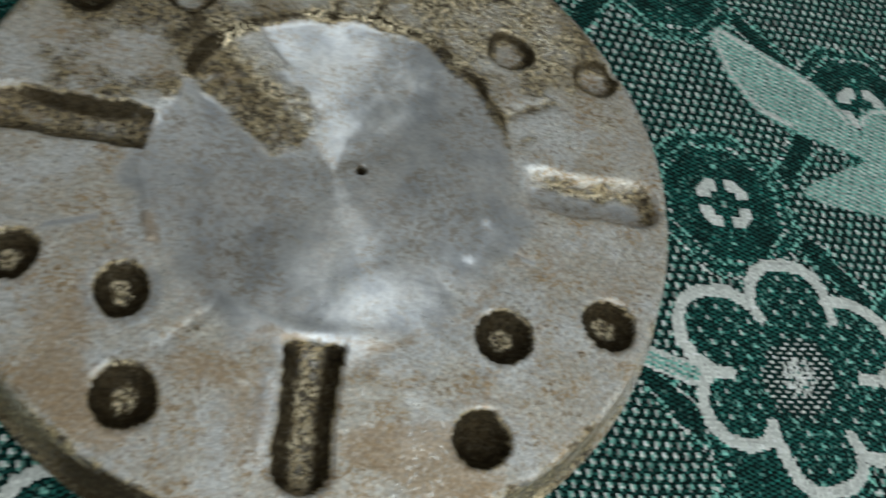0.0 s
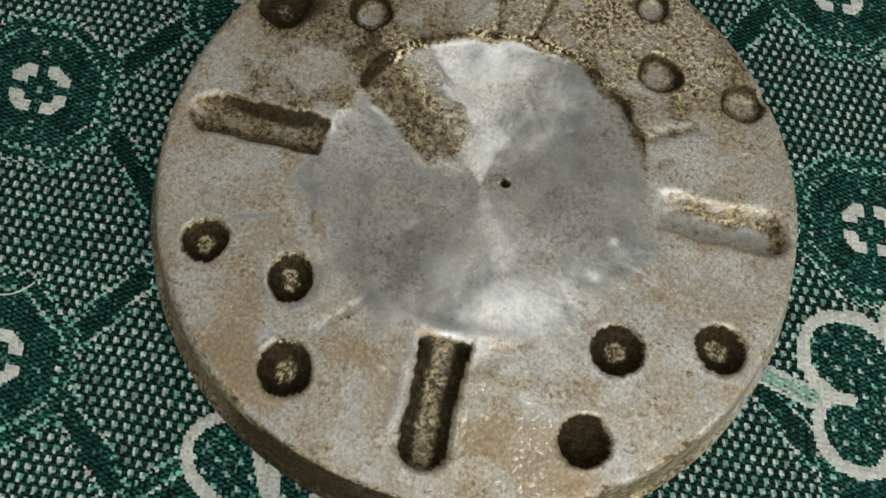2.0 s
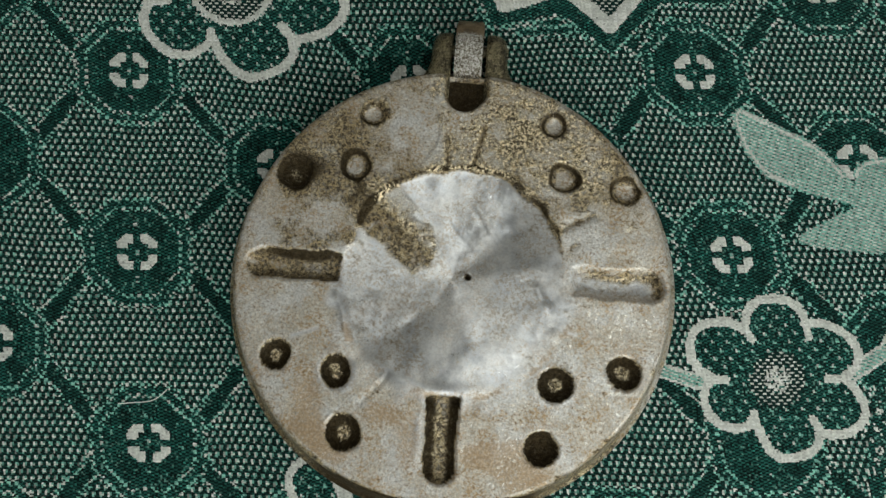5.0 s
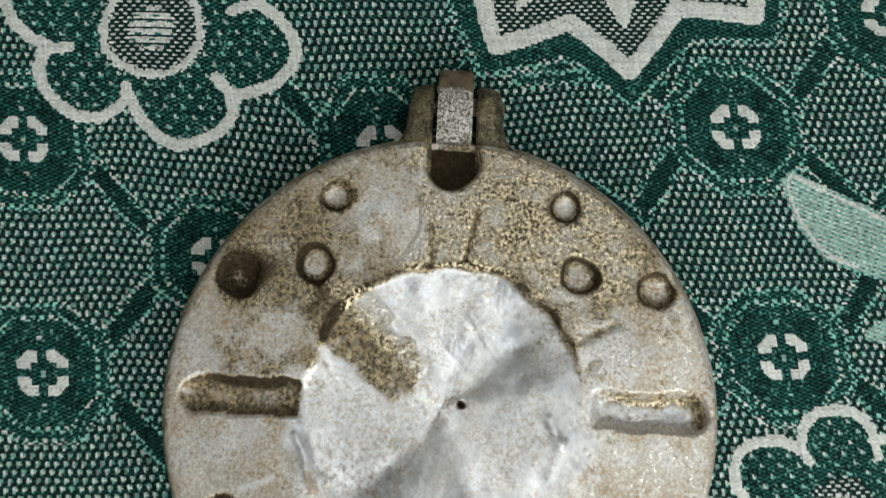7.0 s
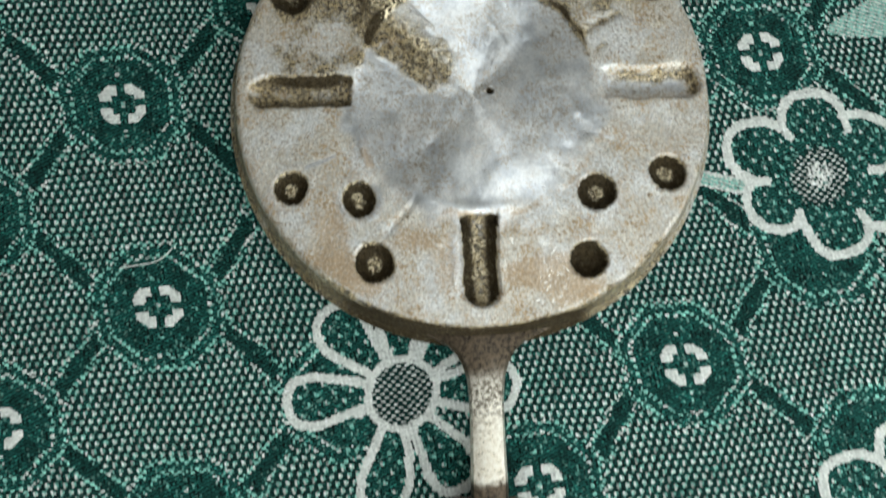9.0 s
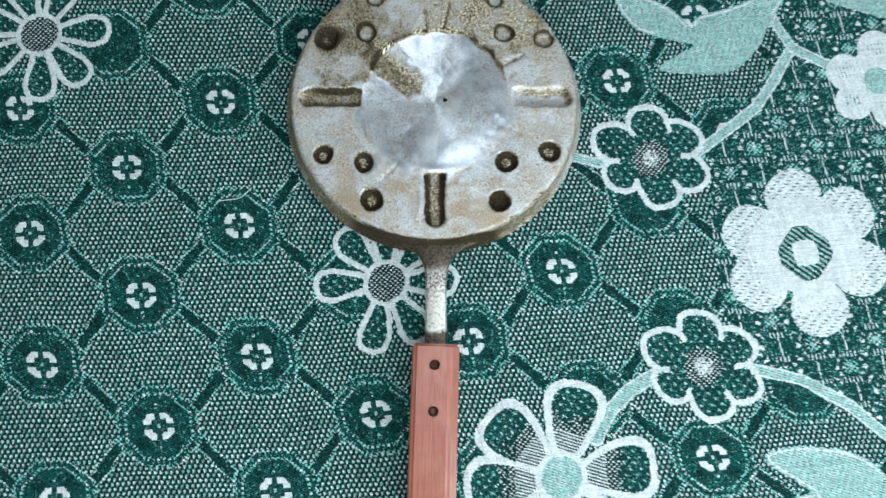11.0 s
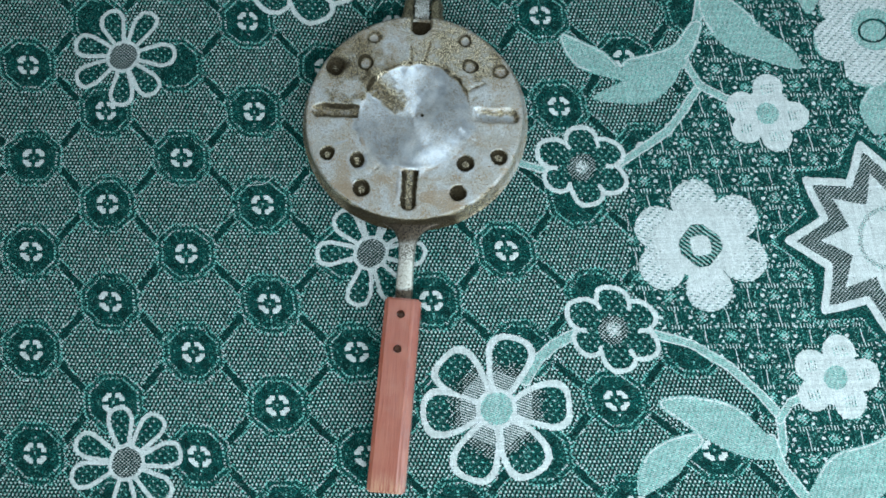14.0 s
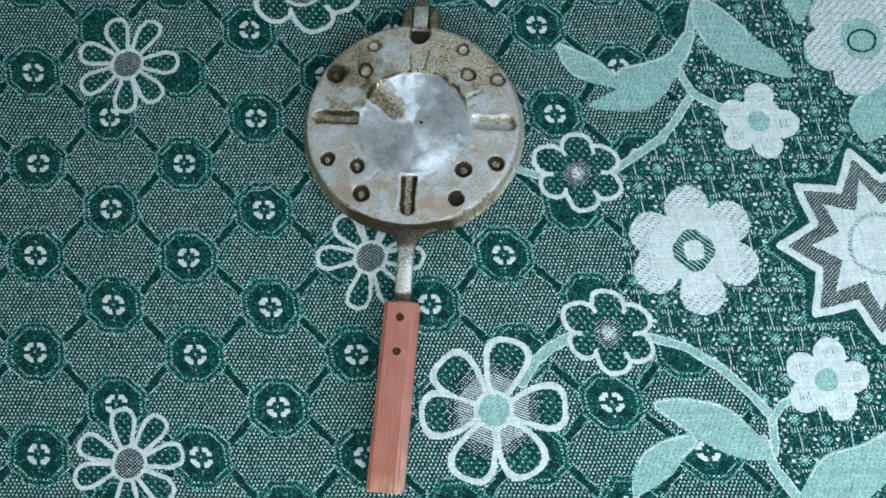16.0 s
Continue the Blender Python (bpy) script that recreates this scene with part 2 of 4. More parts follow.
def plaster(name, a, b):
    n = Nodes(name)
    n.set(Base_Color=n.mix(n.noise(6, 5), a, b), Roughness=0.9)
    n.bump(n.noise(180, 3), 0.2, 0.002)
    return n.mat


CLOTH, ALU, WOOD, NECK = woven_cloth(), cast_aluminium(), varnished_wood(), neck_metal()
LEVER = lever_metal()
SOOTY = dull_metal("sooty_metal", (0.040, 0.033, 0.018), (0.25, 0.215, 0.125), 0.30, 0.5, (0.60, 0.52, 0.34), 0.3)
SCREW = dull_metal("screw_metal", (0.10, 0.05, 0.03), (0.30, 0.17, 0.11), 0.5, 0.4)
WALL = plaster("wall_plaster", (0.60, 0.59, 0.565), (0.67, 0.66, 0.635))
FLOOR = plaster("floor_screed", (0.30, 0.28, 0.25), (0.38, 0.36, 0.33))


# ---- mesh helpers ----
def mesh_of(name, verts, faces, material, smooth=False):
    me = bpy.data.meshes.new(name)
    me.from_pydata(verts, [], faces)
    me.materials.append(material)
    if smooth:
        me.shade_smooth()
    me.update()
    return me


def finish(name, bm, material, parent=None, label="", smooth=True):
    me = bpy.data.meshes.new(name)
    bmesh.ops.recalc_face_normals(bm, faces=bm.faces)
    bm.to_mesh(me)
    bm.free()
    me.materials.append(material)
    if smooth:
        me.shade_smooth()
        me.set_sharp_from_angle(angle=radians(35))
    ob = new(name, me)
    ob.parent = parent
    return tagged(ob, label) if label else ob


def box(bm, x0, x1, y0, y1, z0, z1):
    return bmesh.ops.create_cube(bm, size=1, matrix=pose((x0 + x1) / 2, (y0 + y1) / 2, (z0 + z1) / 2) @ Matrix.Diagonal((x1 - x0, y1 - y0, z1 - z0, 1)))["verts"]


def slab(name, x0, x1, y0, y1, z0, z1, material, label, category):
    bm = bmesh.new()
    box(bm, x0, x1, y0, y1, z0, z1)
    return tagged(finish(name, bm, material, smooth=False), label, category, kind="structure")


# ---- the unseen room, added to close the place ----
slab("floor", -1.4, 1.5, -0.46, 1.4, -0.06, -0.004, FLOOR, "plain grey screed floor under the cloth", "floor")
slab("wall_north", -1.4, 1.5, 1.4, 1.5, -0.004, 2.3, WALL, "plain off-white plastered wall of the room", "wall")
# unseen east wall, opened only for the added side lamp
bm = bmesh.new()
box(bm, 1.5, 1.6, -0.56, -0.48, -0.004, 2.3)
box(bm, 1.5, 1.6, 0.44, 1.5, -0.004, 2.3)
box(bm, 1.5, 1.6, -0.48, 0.44, -0.004, 0.31)
box(bm, 1.5, 1.6, -0.48, 0.44, 1.13, 2.3)
tagged(finish("wall_east", bm, WALL, smooth=False), "plain off-white wall with an opening for light", "wall", kind="structure")
slab("wall_west", -1.5, -1.4, -0.56, 1.5, -0.004, 2.3, WALL, "plain off-white plastered wall of the room", "wall")
# the ceiling is left open where the added overhead lamp hangs
bm = bmesh.new()
box(bm, -1.5, 0.0, -0.56, 1.5, 2.3, 2.4)
box(bm, 0.84, 1.6, -0.56, 1.5, 2.3, 2.4)
box(bm, 0.0, 0.84, -0.56, -0.44, 2.3, 2.4)
box(bm, 0.0, 0.84, 0.60, 1.5, 2.3, 2.4)
tagged(finish("ceiling", bm, WALL, smooth=False), "plain off-white ceiling with an opening for the added light", "ceiling", kind="structure")
bm = bmesh.new()
box(bm, -1.4, -0.30, -0.56, -0.46, -0.004, 2.3)
box(bm, 0.94, 1.5, -0.56, -0.46, -0.004, 2.3)
box(bm, -0.30, 0.94, -0.56, -0.46, -0.004, 0.13)
box(bm, -0.30, 0.94, -0.56, -0.46, 0.61, 2.3)
tagged(finish("wall_south", bm, WALL, smooth=False), "plain off-white wall with an opening for light", "wall", kind="structure")

# ---- the tablecloth: a jacquard weave, yarn by yarn ----
DU, DV = 0.65, 0.575
U0, U1, V0, V1 = -312.0, 352.0, -262.0, 150.0
PITCH, ROW = 52.0, 65.63
rng = np.random.default_rng(7)


def drape(u, v):
    """Cloth yarn coordinates to the plan, in millimetres: the weave is pulled a little askew."""
    d = u + 112.4
    y = v - np.where(d > 0, 0.101, 0.131) * d
    x = u - np.clip(d / 208, 0, 1.3) * 0.051 * (y + 85)
    # pushed up a little under the pan's far edge, and pulled at one side
    rucked = np.exp(-((x + 32) / 42) ** 2 - ((y - 66) / 36) ** 2)
    pulled = np.exp(-((x + 262) / 60) ** 2 - ((y - 30) / 75) ** 2)
    return x + 5.5 * pulled, y - 6.6 * rucked - 2.0 * pulled


uu, vv = np.arange(U0, U1, DU), np.arange(V0, V1, DV)
UC, VC = np.meshgrid(uu + DU / 2, vv + DV / 2)
IU, IV = np.meshgrid(np.arange(len(uu)), np.arange(len(vv)))
XC, YC = drape(UC, VC)

# kinds of weave
HEX, DARK, SPARSE, WHITE, TEAL, HATCH, DOTS, FLECK, STRIPE, GREEN, WEAK, LINED = range(12)
kind = np.full(XC.shape, HEX)


def paint(mask, value):
    kind[mask] = value


spot = rng.random(XC.shape)
# lattice of small four-petalled flowers in dark rings, joined by dark bars
best = np.full(XC.shape, 1e9)
NX, NY = np.zeros(XC.shape), np.zeros(XC.shape)
col0 = np.round((UC + 112.4) / PITCH)
for off in (-1, 0, 1):
    ci = col0 + off
    cy = 21.8 - np.where(ci % 2 == 1, ROW / 2, 0)
    dy = (VC - cy) - np.round((VC - cy) / ROW) * ROW
    dx = UC + 112.4 - ci * PITCH
    d = np.hypot(dx, dy)
    near = d < best
    best, NX, NY = np.where(near, d, best), np.where(near, dx, NX), np.where(near, dy, NY)
for sx in (-1, 1):
    for sy in (-1, 1):
        ax, ay = sx * math.cos(radians(49)), sy * math.sin(radians(49))
        dx, dy = NX - sx * PITCH / 2, NY - sy * ROW / 4
        along, across = np.abs(dx * ax + dy * ay), np.abs(dx * ay - dy * ax)
        paint((along < 13.5) & (across < 3.8), DOTS)
        paint((along < 12.5) & (across < 2.25), GREEN)
ray = np.degrees(np.arctan2(NY, NX))
ring_r = best * (1 + 0.035 * np.cos(np.radians(8 * ray)))
paint(ring_r < 20.4, DOTS)
paint(ring_r < 18.8, WEAK)
paint(ring_r < 16.6, DOTS)
paint(ring_r < 15.2, DARK)
paint((ring_r < 12.6) & (ring_r > 11.2) & (np.mod(ray + 22.5, 45) < 22), WEAK)
paint((np.abs(NX) < 0.9) & (np.abs(np.abs(NY) - 9.6) < 1.3), DOTS)
paint((ring_r < 14.5) & (ring_r > 8.5) & (np.abs(np.abs(NX) - np.abs(NY)) < 3.6), GREEN)


def small_flowers(mask):
    """Four petals round a dark cross, their outer corners cut off and their inner ones hollowed by a ring."""
    ax, ay = np.abs(NX), np.abs(NY)
    petal = (ax < 6.9) & (ay < 6.3) & (ax + ay < 10.3) & (ax + ay > 5.0) & (ax > 1.25) & (ay > 1.15)
    petal &= ~((ax < 3.6) & (ay < 3.2))
    paint(mask & petal, WHITE)
    paint(mask & (best < 0.9), TEAL)


plain = np.zeros(XC.shape, bool)
for cx, cy in ((-163, 63), (-214, 96), (189, 56), (95, -126), (153, -172), (92, -66)):
    plain |= np.hypot(XC - cx, YC - cy) < 14
small_flowers(~plain)


def window(points, pad):
    """The part of the cloth round some points."""
    x, y = [p[0] for p in points], [p[1] for p in points]
    inside = (XC > min(x) - pad) & (XC < max(x) + pad) & (YC > min(y) - pad) & (YC < max(y) + pad)
    rows_in, cols_in = np.flatnonzero(inside.any(1)), np.flatnonzero(inside.any(0))
    if not len(rows_in):
        return slice(0, 1), slice(0, 1)
    return slice(rows_in[0], rows_in[-1] + 1), slice(cols_in[0], cols_in[-1] + 1)


def near_line(points):
    """Distance to a polyline, within a centimetre of it."""
    out = np.full(XC.shape, 1e9)
    part_of = window(points, 10)
    xs, ys, near = XC[part_of], YC[part_of], out[part_of]
    for (x0, y0), (x1, y1) in zip(points, points[1:]):
        dx, dy = x1 - x0, y1 - y0
        s = np.clip(((xs - x0) * dx + (ys - y0) * dy) / max(dx * dx + dy * dy, 1e-6), 0, 1)
        near = np.minimum(near, np.hypot(xs - x0 - s * dx, ys - y0 - s * dy))
    out[part_of] = near
    return out


def within(points):
    """Inside a polygon."""
    res = np.zeros(XC.shape, bool)
    part_of = window(points, 1)
    xs, ys, hit = XC[part_of], YC[part_of], res[part_of]
    for (x0, y0), (x1, y1) in zip(points, points[1:] + points[:1]):
        if y0 != y1:
            hit = hit ^ (((ys > y0) != (ys > y1)) & (xs < (x1 - x0) * (ys - y0) / (y1 - y0) + x0))
    res[part_of] = hit
    return res


def rounded(points, times=2):
    """Cut the corners of a closed outline."""
    for _ in range(times):
        out = []
        for (x0, y0), (x1, y1) in zip(points, points[1:] + points[:1]):
            out += [(0.8 * x0 + 0.2 * x1, 0.8 * y0 + 0.2 * y1), (0.2 * x0 + 0.8 * x1, 0.2 * y0 + 0.8 * y1)]
        points = out
    return points


def placed(points, cx, cy, size=1.0, turn=0.0):
    """An outline moved, scaled and turned."""
    c, s = size * math.cos(radians(turn)), size * math.sin(radians(turn))
    return [(cx + x * c - y * s, cy + x * s + y * c) for x, y in points]


# the border ground on the far side of the vine: little wheels, combs and upright bars
vine = [(206, 160), (206, 84), (187, 27), (171, -8), (135, -38), (125, -82), (122, -128), (136, -158), (178, -190), (201, -225), (209, -300)]
border = within(vine + [(500, -300), (500, 160)])
paint(border, FLECK)
A1, B1 = 32.5, 26.0
ragged = rng.random(XC.shape) < 0.88
for du, dv in ((0, 0), (A1 / 2, B1 / 2)):
    a = (UC - 158 - du) - np.round((UC - 158 - du) / A1) * A1
    b = (VC + 45 - dv) - np.round((VC + 45 - dv) / B1) * B1
    r = np.hypot(a, b * 1.1)
    on = border & ragged
    paint(border & (r < 7.4) & (r > 5.2), WEAK)
    paint(border & (r < 4.0) & (r > 1.4), DOTS)
    paint(border & (r < 1.4), TEAL)
    paint(on & (np.hypot(np.abs(a) - 5.4, np.abs(b) - 3.6) < 1.0) & (spot < 0.55), WHITE)
    paint(on & (np.hypot(np.abs(a) - 7.2, b) < 1.25), WHITE)
    comb = (np.abs(a) < 4.6) & (np.mod(IU, 3) == 0)
    paint(on & comb & (np.abs(np.abs(b) - 6.6) < 1.4), WHITE)
    paint(on & (np.abs(a - 0.3) < 0.45) & (np.abs(b) > 8.4), WHITE)
    link = np.abs(np.abs(a) / (A1 / 2) + np.abs(b) / (B1 / 2) - 1.0)
    paint(on & (link < 0.09) & (np.abs(np.abs(a) - A1 / 4) < 1.6) & (np.mod(IV, 4) < 3) & (spot < 0.75), WHITE)


def petal_shape(cx, cy, angle, r0, r1, width, spread=0.45):
    """1 on the outline of a petal that points at angle, less within it; also the way along it."""
    a = radians(angle)
    u = (XC - cx) * math.cos(a) + (YC - cy) * math.sin(a)
    v = -(XC - cx) * math.sin(a) + (YC - cy) * math.cos(a)
    mid, half = (r0 + r1) / 2, (r1 - r0) / 2
    s = (u - mid) / half
    w = width * (1 + spread * np.clip(s, -1, 1))
    return (np.abs(s) ** 2.5 + np.abs(v / np.maximum(w, 0.1)) ** 2.5) ** 0.4, s


PETAL = [(7.5, -2.6), (20, -6.0), (27, -7.6), (33.5, -6.0), (35.5, 0.6), (33, 6.4), (26, 7.8), (18, 5.4), (7.5, 2.2)]


def daisy(cx, cy, angles, size=1.0):
    """A daisy drawn in white outline with a hatched eye."""
    for a in angles:
        shape = rounded(placed(PETAL, cx, cy, size, a), 2)
        paint(within(shape), SPARSE)
        paint(near_line(shape + shape[:1]) < 1.38, WHITE)
    r = np.hypot(XC - cx, YC - cy)
    paint(r < 11.7 * size, WHITE)
    paint(r < 9.3 * size, HATCH)


# one round of six lobes; each ends in a short spur that points inwards
LOBES = (
    ((-9, 18), (-14, 21), (-18, 21.4), (-23, 21), (-26.6, 19), (-28, 15), (-27.6, 10), (-25.6, 6), (-22, 3)),
    ((-23, 2), (-25, -1), (-25.6, -5), (-24, -9.5), (-20.5, -13.2), (-16, -15), (-11.5, -14.2), (-9.3, -12.5)),
    ((-9, -13), (-8, -18), (-6, -23), (-2.6, -26), (2, -26.6), (7, -26), (10.4, -23.6), (11.8, -19.6)),
    ((12, -19.6), (16, -20.4), (21, -20), (25, -18), (27.2, -14.6), (27.2, -10.6), (25.6, -6), (23, -2.6)),
    ((23.5, -1), (26.4, 1), (28, 4.4), (27.2, 8.4), (25, 12), (21.6, 15), (17.6, 17), (12.6, 17.4)),
    ((12.2, 18), (11.6, 20.6), (9.6, 23.6), (6.6, 26), (2, 27.4), (-3, 27.6), (-6.4, 26), (-8.2, 22.4), (-8.8, 18)),
)
SPURS = (((-23.5, 2.5), (-17.6, 1.6)), ((-9.2, -13), (-9.2, -10.4)), ((11.6, -19), (9.6, -14.6)), ((23.5, -2), (17.0, -2.0)), ((12.4, 17.4), (12.2, 12.8)), ((-8.8, 18), (-6.6, 14.4)))


def cloud(cx, cy, size=1.0, turn=0.0, stroke=3.0, ring=0.0):
    """A flower with six lobes in white outline, dark within, with a pale eye."""
    shape = placed([p for lobe in LOBES for p in lobe], cx, cy, size, turn)
    paint(within(shape), SPARSE)
    paint(near_line(shape + shape[:1]) < stroke / 2, WHITE)
    for base, tip in SPURS:
        line = placed([base, tip], cx, cy, size, turn)
        paint(near_line(line) < stroke / 2 * 0.92, WHITE)
    r = np.hypot(XC - cx, YC - cy) + 1.2 * (rng.random(XC.shape) - 0.5)
    if ring:
        paint(r < ring + 2.4, WHITE)
        paint(r < ring, HATCH)
        paint((r < 0.5 * ring) & (np.mod(IV, 4) < 3), STRIPE)
    else:
        paint(r < 9.4 * size, HATCH)
        paint((r < 4.6 * size) & (spot < 0.75), STRIPE)


def solid_flower(cx, cy, radius, angles, fill, core=0.5, lobe=(0.63, 0.37)):
    dx, dy = XC - cx, YC - cy
    inside = np.hypot(dx, dy) < core * radius
    for k in angles:
        a = radians(k)
        inside |= np.hypot(dx - lobe[0] * radius * math.cos(a), dy - lobe[0] * radius * math.sin(a)) < lobe[1] * radius
    paint(inside, fill)
    return np.hypot(dx, dy), inside


def star_line(cx, cy, tips, far, near):
    """A closed zigzag through tips at those angles and valleys half way between them."""
    points = []
    for k, a in enumerate(tips):
        b = tips[(k + 1) % len(tips)] + (360 if k + 1 == len(tips) else 0)
        for angle, r in ((a, far), ((a + b) / 2, near)):
            points.append((cx + r * math.cos(radians(angle)), cy + r * math.sin(radians(angle))))
    return points


def sun_star(cx, cy, tips, outer, inner, dotted):
    """A large star blossom: dotted line, thick white zigzag, hatched band, white heart with a dotted ring."""
    far = star_line(cx, cy, tips, *dotted)
    paint(within(far), DARK)
    paint(near_line(far + far[:1]) < 1.1, DOTS)
    zig = star_line(cx, cy, tips, *outer)
    paint(within(zig), HATCH)
    paint(near_line(zig + zig[:1]) < 2.5, WHITE)
    heart = star_line(cx, cy, tips, *inner)
    paint(within(heart), WHITE)
    r = np.hypot(XC - cx, YC - cy)
    paint(within(heart) & (np.abs(r - 20.0) < 1.3) & (np.mod(IU + IV, 3) == 0), GREEN)
    paint(within(heart) & (np.abs(r - 20.0) < 1.6) & (np.mod(IU - IV, 4) == 0), TEAL)


# stems and leaves
for line, w in (
    ([(50, -31), (57, -33), (79, -43)], 2.6),
    ([(123, -45), (143, -35), (161, -25), (175, -11), (187, 4)], 2.9),
    ([(180, 23), (187, 4), (197, -3), (208, -11)], 2.7),
    ([(178, 20), (186, 36), (193, 52), (203, 80), (206, 160)], 3.2),
    ([(46, -178), (56, -165), (66, -158), (82, -152)], 3.6),
    ([(130, -157), (154, -167), (175, -184), (191, -202), (202, -218), (199, -239)], 2.9),
    ([(201, -220), (209, -210), (220, -206)], 2.7),
    ([(193, -231), (197, -249), (212, -275), (225, -300)], 3.4),
):
    dist = near_line(line)
    paint(dist < w, WHITE)
    paint(dist < w - 0.8, TEAL)
LEAVES = (
    [(98, 54), (116, 43), (130, 32), (139, 17), (139, 28), (161, 29), (176, 34), (189, 50), (196, 48), (190, 33), (178, 20), (169, 6), (156, -3), (141, -4), (126, 0), (113, 4), (135, 11), (139, 13), (121, 20), (104, 30)],
    [(198, 74), (212, 69), (228, 51), (233, 40), (251, 24), (259, 5), (234, 16), (212, 26), (201, 40), (195, 55)],
    [(327, 4), (309, -8), (298, -12), (289, -25), (296, -46), (319, -36)],
    [(258, 80), (267, 43), (276, 54), (288, 80)],
    [(124, -199), (143, -199), (165, -204), (180, -213), (190, -228), (196, -240), (189, -243), (170, -237), (155, -227), (147, -221)],
    [(149, -222), (152, -228), (138, -238), (130, -247), (106, -257), (107, -243), (117, -229), (132, -224)],
    [(277, -232), (256, -242), (234, -243), (221, -252), (209, -269), (204, -282), (245, -277), (272, -261)],
)
for leaf in LEAVES:
    shape = rounded(leaf, 2)
    inside = within(shape)
    rim = near_line(shape + shape[:1]) < 0.9
    paint(inside | rim, TEAL)
    paint(inside & rim & (YC > np.mean([p[1] for p in leaf])), WHITE)

# blossoms
daisy(-199, 72, (104, 54, -5, -55, -95, 204, 155))
daisy(-211, -200, (95, 49, 4, -43, -97, -171, 149))
daisy(-44, -84, (352, 294, 249, 173, 123, 82, 38))
cloud(101, -43)
cloud(105.5, -152)
cloud(-73, 115, 1.34, 11, stroke=3.4, ring=12.6)
BIG_PETALS = (-3, 68, 130, 177.5, 241, 296)
for a in BIG_PETALS:
    f, s = petal_shape(25, -193, a, 7, 48, 14.0, 0.42)
    paint(f < 1.0, WHITE)
for a in BIG_PETALS:
    f, s = petal_shape(25, -193, a, 11, 44.5, 10.2, 0.42)
    paint(f < 1.0, SPARSE)
    paint((f < 1.0) & (s + 0.5 * spot < 0.3), HATCH)
    paint((f < 1.0) & (s < -0.30), LINED)
core = np.hypot(XC - 25, YC + 193)
paint(core < 13.0, WHITE)
paint(core < 10.2, TEAL)
r, inside = solid_flower(170, -104, 44, (90, 32, -26, -89, 202, 151), WHITE, 0.5, (0.66, 0.34))
paint(inside & (r > 27 + 7 * spot) & (r < 46), STRIPE)
eye = np.maximum(np.hypot(XC - 170, YC + 104), 0.80 * (np.abs(XC - 170) + np.abs(YC + 104)))
paint(eye < 14.2, GREEN)
paint((eye < 13.8) & (np.mod(XC + YC, 3.4) < 1.6), TEAL)
paint(np.maximum(np.abs(XC - 170), np.abs(YC + 104)) * 0.75 + 0.25 * eye < 6.6, WHITE)
for cx, cy, angles in ((228.5, -21, (80, 155, 211, -79, -14)), (240, -198, (74, 146, 211, -68, 0))):
    r, inside = solid_flower(cx, cy, 27.5, angles, WHITE, 0.62)
    paint(r < 7.5, TEAL)
    for k in angles:
        mx, my = XC - cx - 18 * math.cos(radians(k)), YC - cy - 17 * math.sin(radians(k))
        mark = np.maximum(np.abs(mx) / 4.4, np.abs(my) / 3.2)
        paint((mark < 1) & (np.mod(IU, 3) == 1) & ((np.abs(my) > 1.9) | (np.mod(IU + IV, 2) == 0)), TEAL)
        paint((mark < 0.8) & (np.mod(IU, 3) == 1) & (spot < 0.3), GREEN)
r, inside = solid_flower(309, 29, 42, (10, 70, 130, 190, 250, 310), TEAL, 0.6)
paint(inside & (r < 40) & (r > 15), STRIPE)
oval = np.hypot((XC - 309) / 10.5, (YC - 28) / 8.6)
paint(oval < 1.0, GREEN)
paint(oval < 0.82, TEAL)
sun_star(292, -114, (17, 58, 96, 137, 175, 219, 260, 300, 338), (65, 44), (45, 27), (76, 57))
sun_star(60.5, 151, (18, 54, 90, 126, 162, 198, 234.5, 269.5, 305, 341), (65, 51), (53, 34), (75, 62))

# colours of the yarns, pick by pick
WHITE_YARN, TEAL_YARN = np.array((0.82, 0.83, 0.79)), np.array((0.25, 0.53, 0.45))
GREEN_YARN, DEEP_YARN = np.array((0.018, 0.108, 0.090)), np.array((0.002, 0.010, 0.009))
BLACK_YARN = np.array((0.005, 0.026, 0.022))
twill = np.mod(IU + 2 * IV, 4)
yarn = np.where((twill < 2)[..., None], GREEN_YARN, DEEP_YARN)
yarn[(twill == 1) & (spot < 0.22)] = GREEN_YARN * 2.2
yarn[(twill == 0) & (spot > 0.82)] = DEEP_YARN
# ground of drops: two columns of white floats, staggered
phase = np.mod(IV, 8)
shift = np.where(phase < 4, 0, 2)
drop = (np.mod(IU + shift, 4) == 0) & (np.mod(IV, 4) < 3)
drop_edge = (np.mod(IU + shift, 4) == 1) & (np.mod(np.mod(IV, 4) + 3, 4) < 2)
m = kind == HEX
yarn[m] = yarn[m] * 0.5
tone = np.kron(rng.random((XC.shape[0] // 4 + 1, XC.shape[1] // 2 + 1)), np.ones((4, 2)))[:XC.shape[0], :XC.shape[1]]
yarn[m & drop] = (WHITE_YARN * (0.72 + 0.42 * tone)[..., None])[m & drop]
yarn[m & drop & (spot < 0.14)] = TEAL_YARN * 1.1
yarn[m & drop & (np.mod(IV, 4) == 0) & (tone > 0.4)] = TEAL_YARN * 0.9
yarn[m & drop_edge] = (0.18, 0.42, 0.35)
yarn[m & drop_edge & (tone > 0.5) & (np.mod(IV, 4) == 1)] = (0.62, 0.70, 0.65)
yarn[m & drop & (tone < 0.10)] *= 0.5
m = kind == GREEN
yarn[m] = yarn[m] * 0.62
yarn[m & (spot < 0.03)] = TEAL_YARN * 0.4
yarn[(kind == DARK) & (spot < 0.07)] = TEAL_YARN * 0.5
m = kind == WEAK
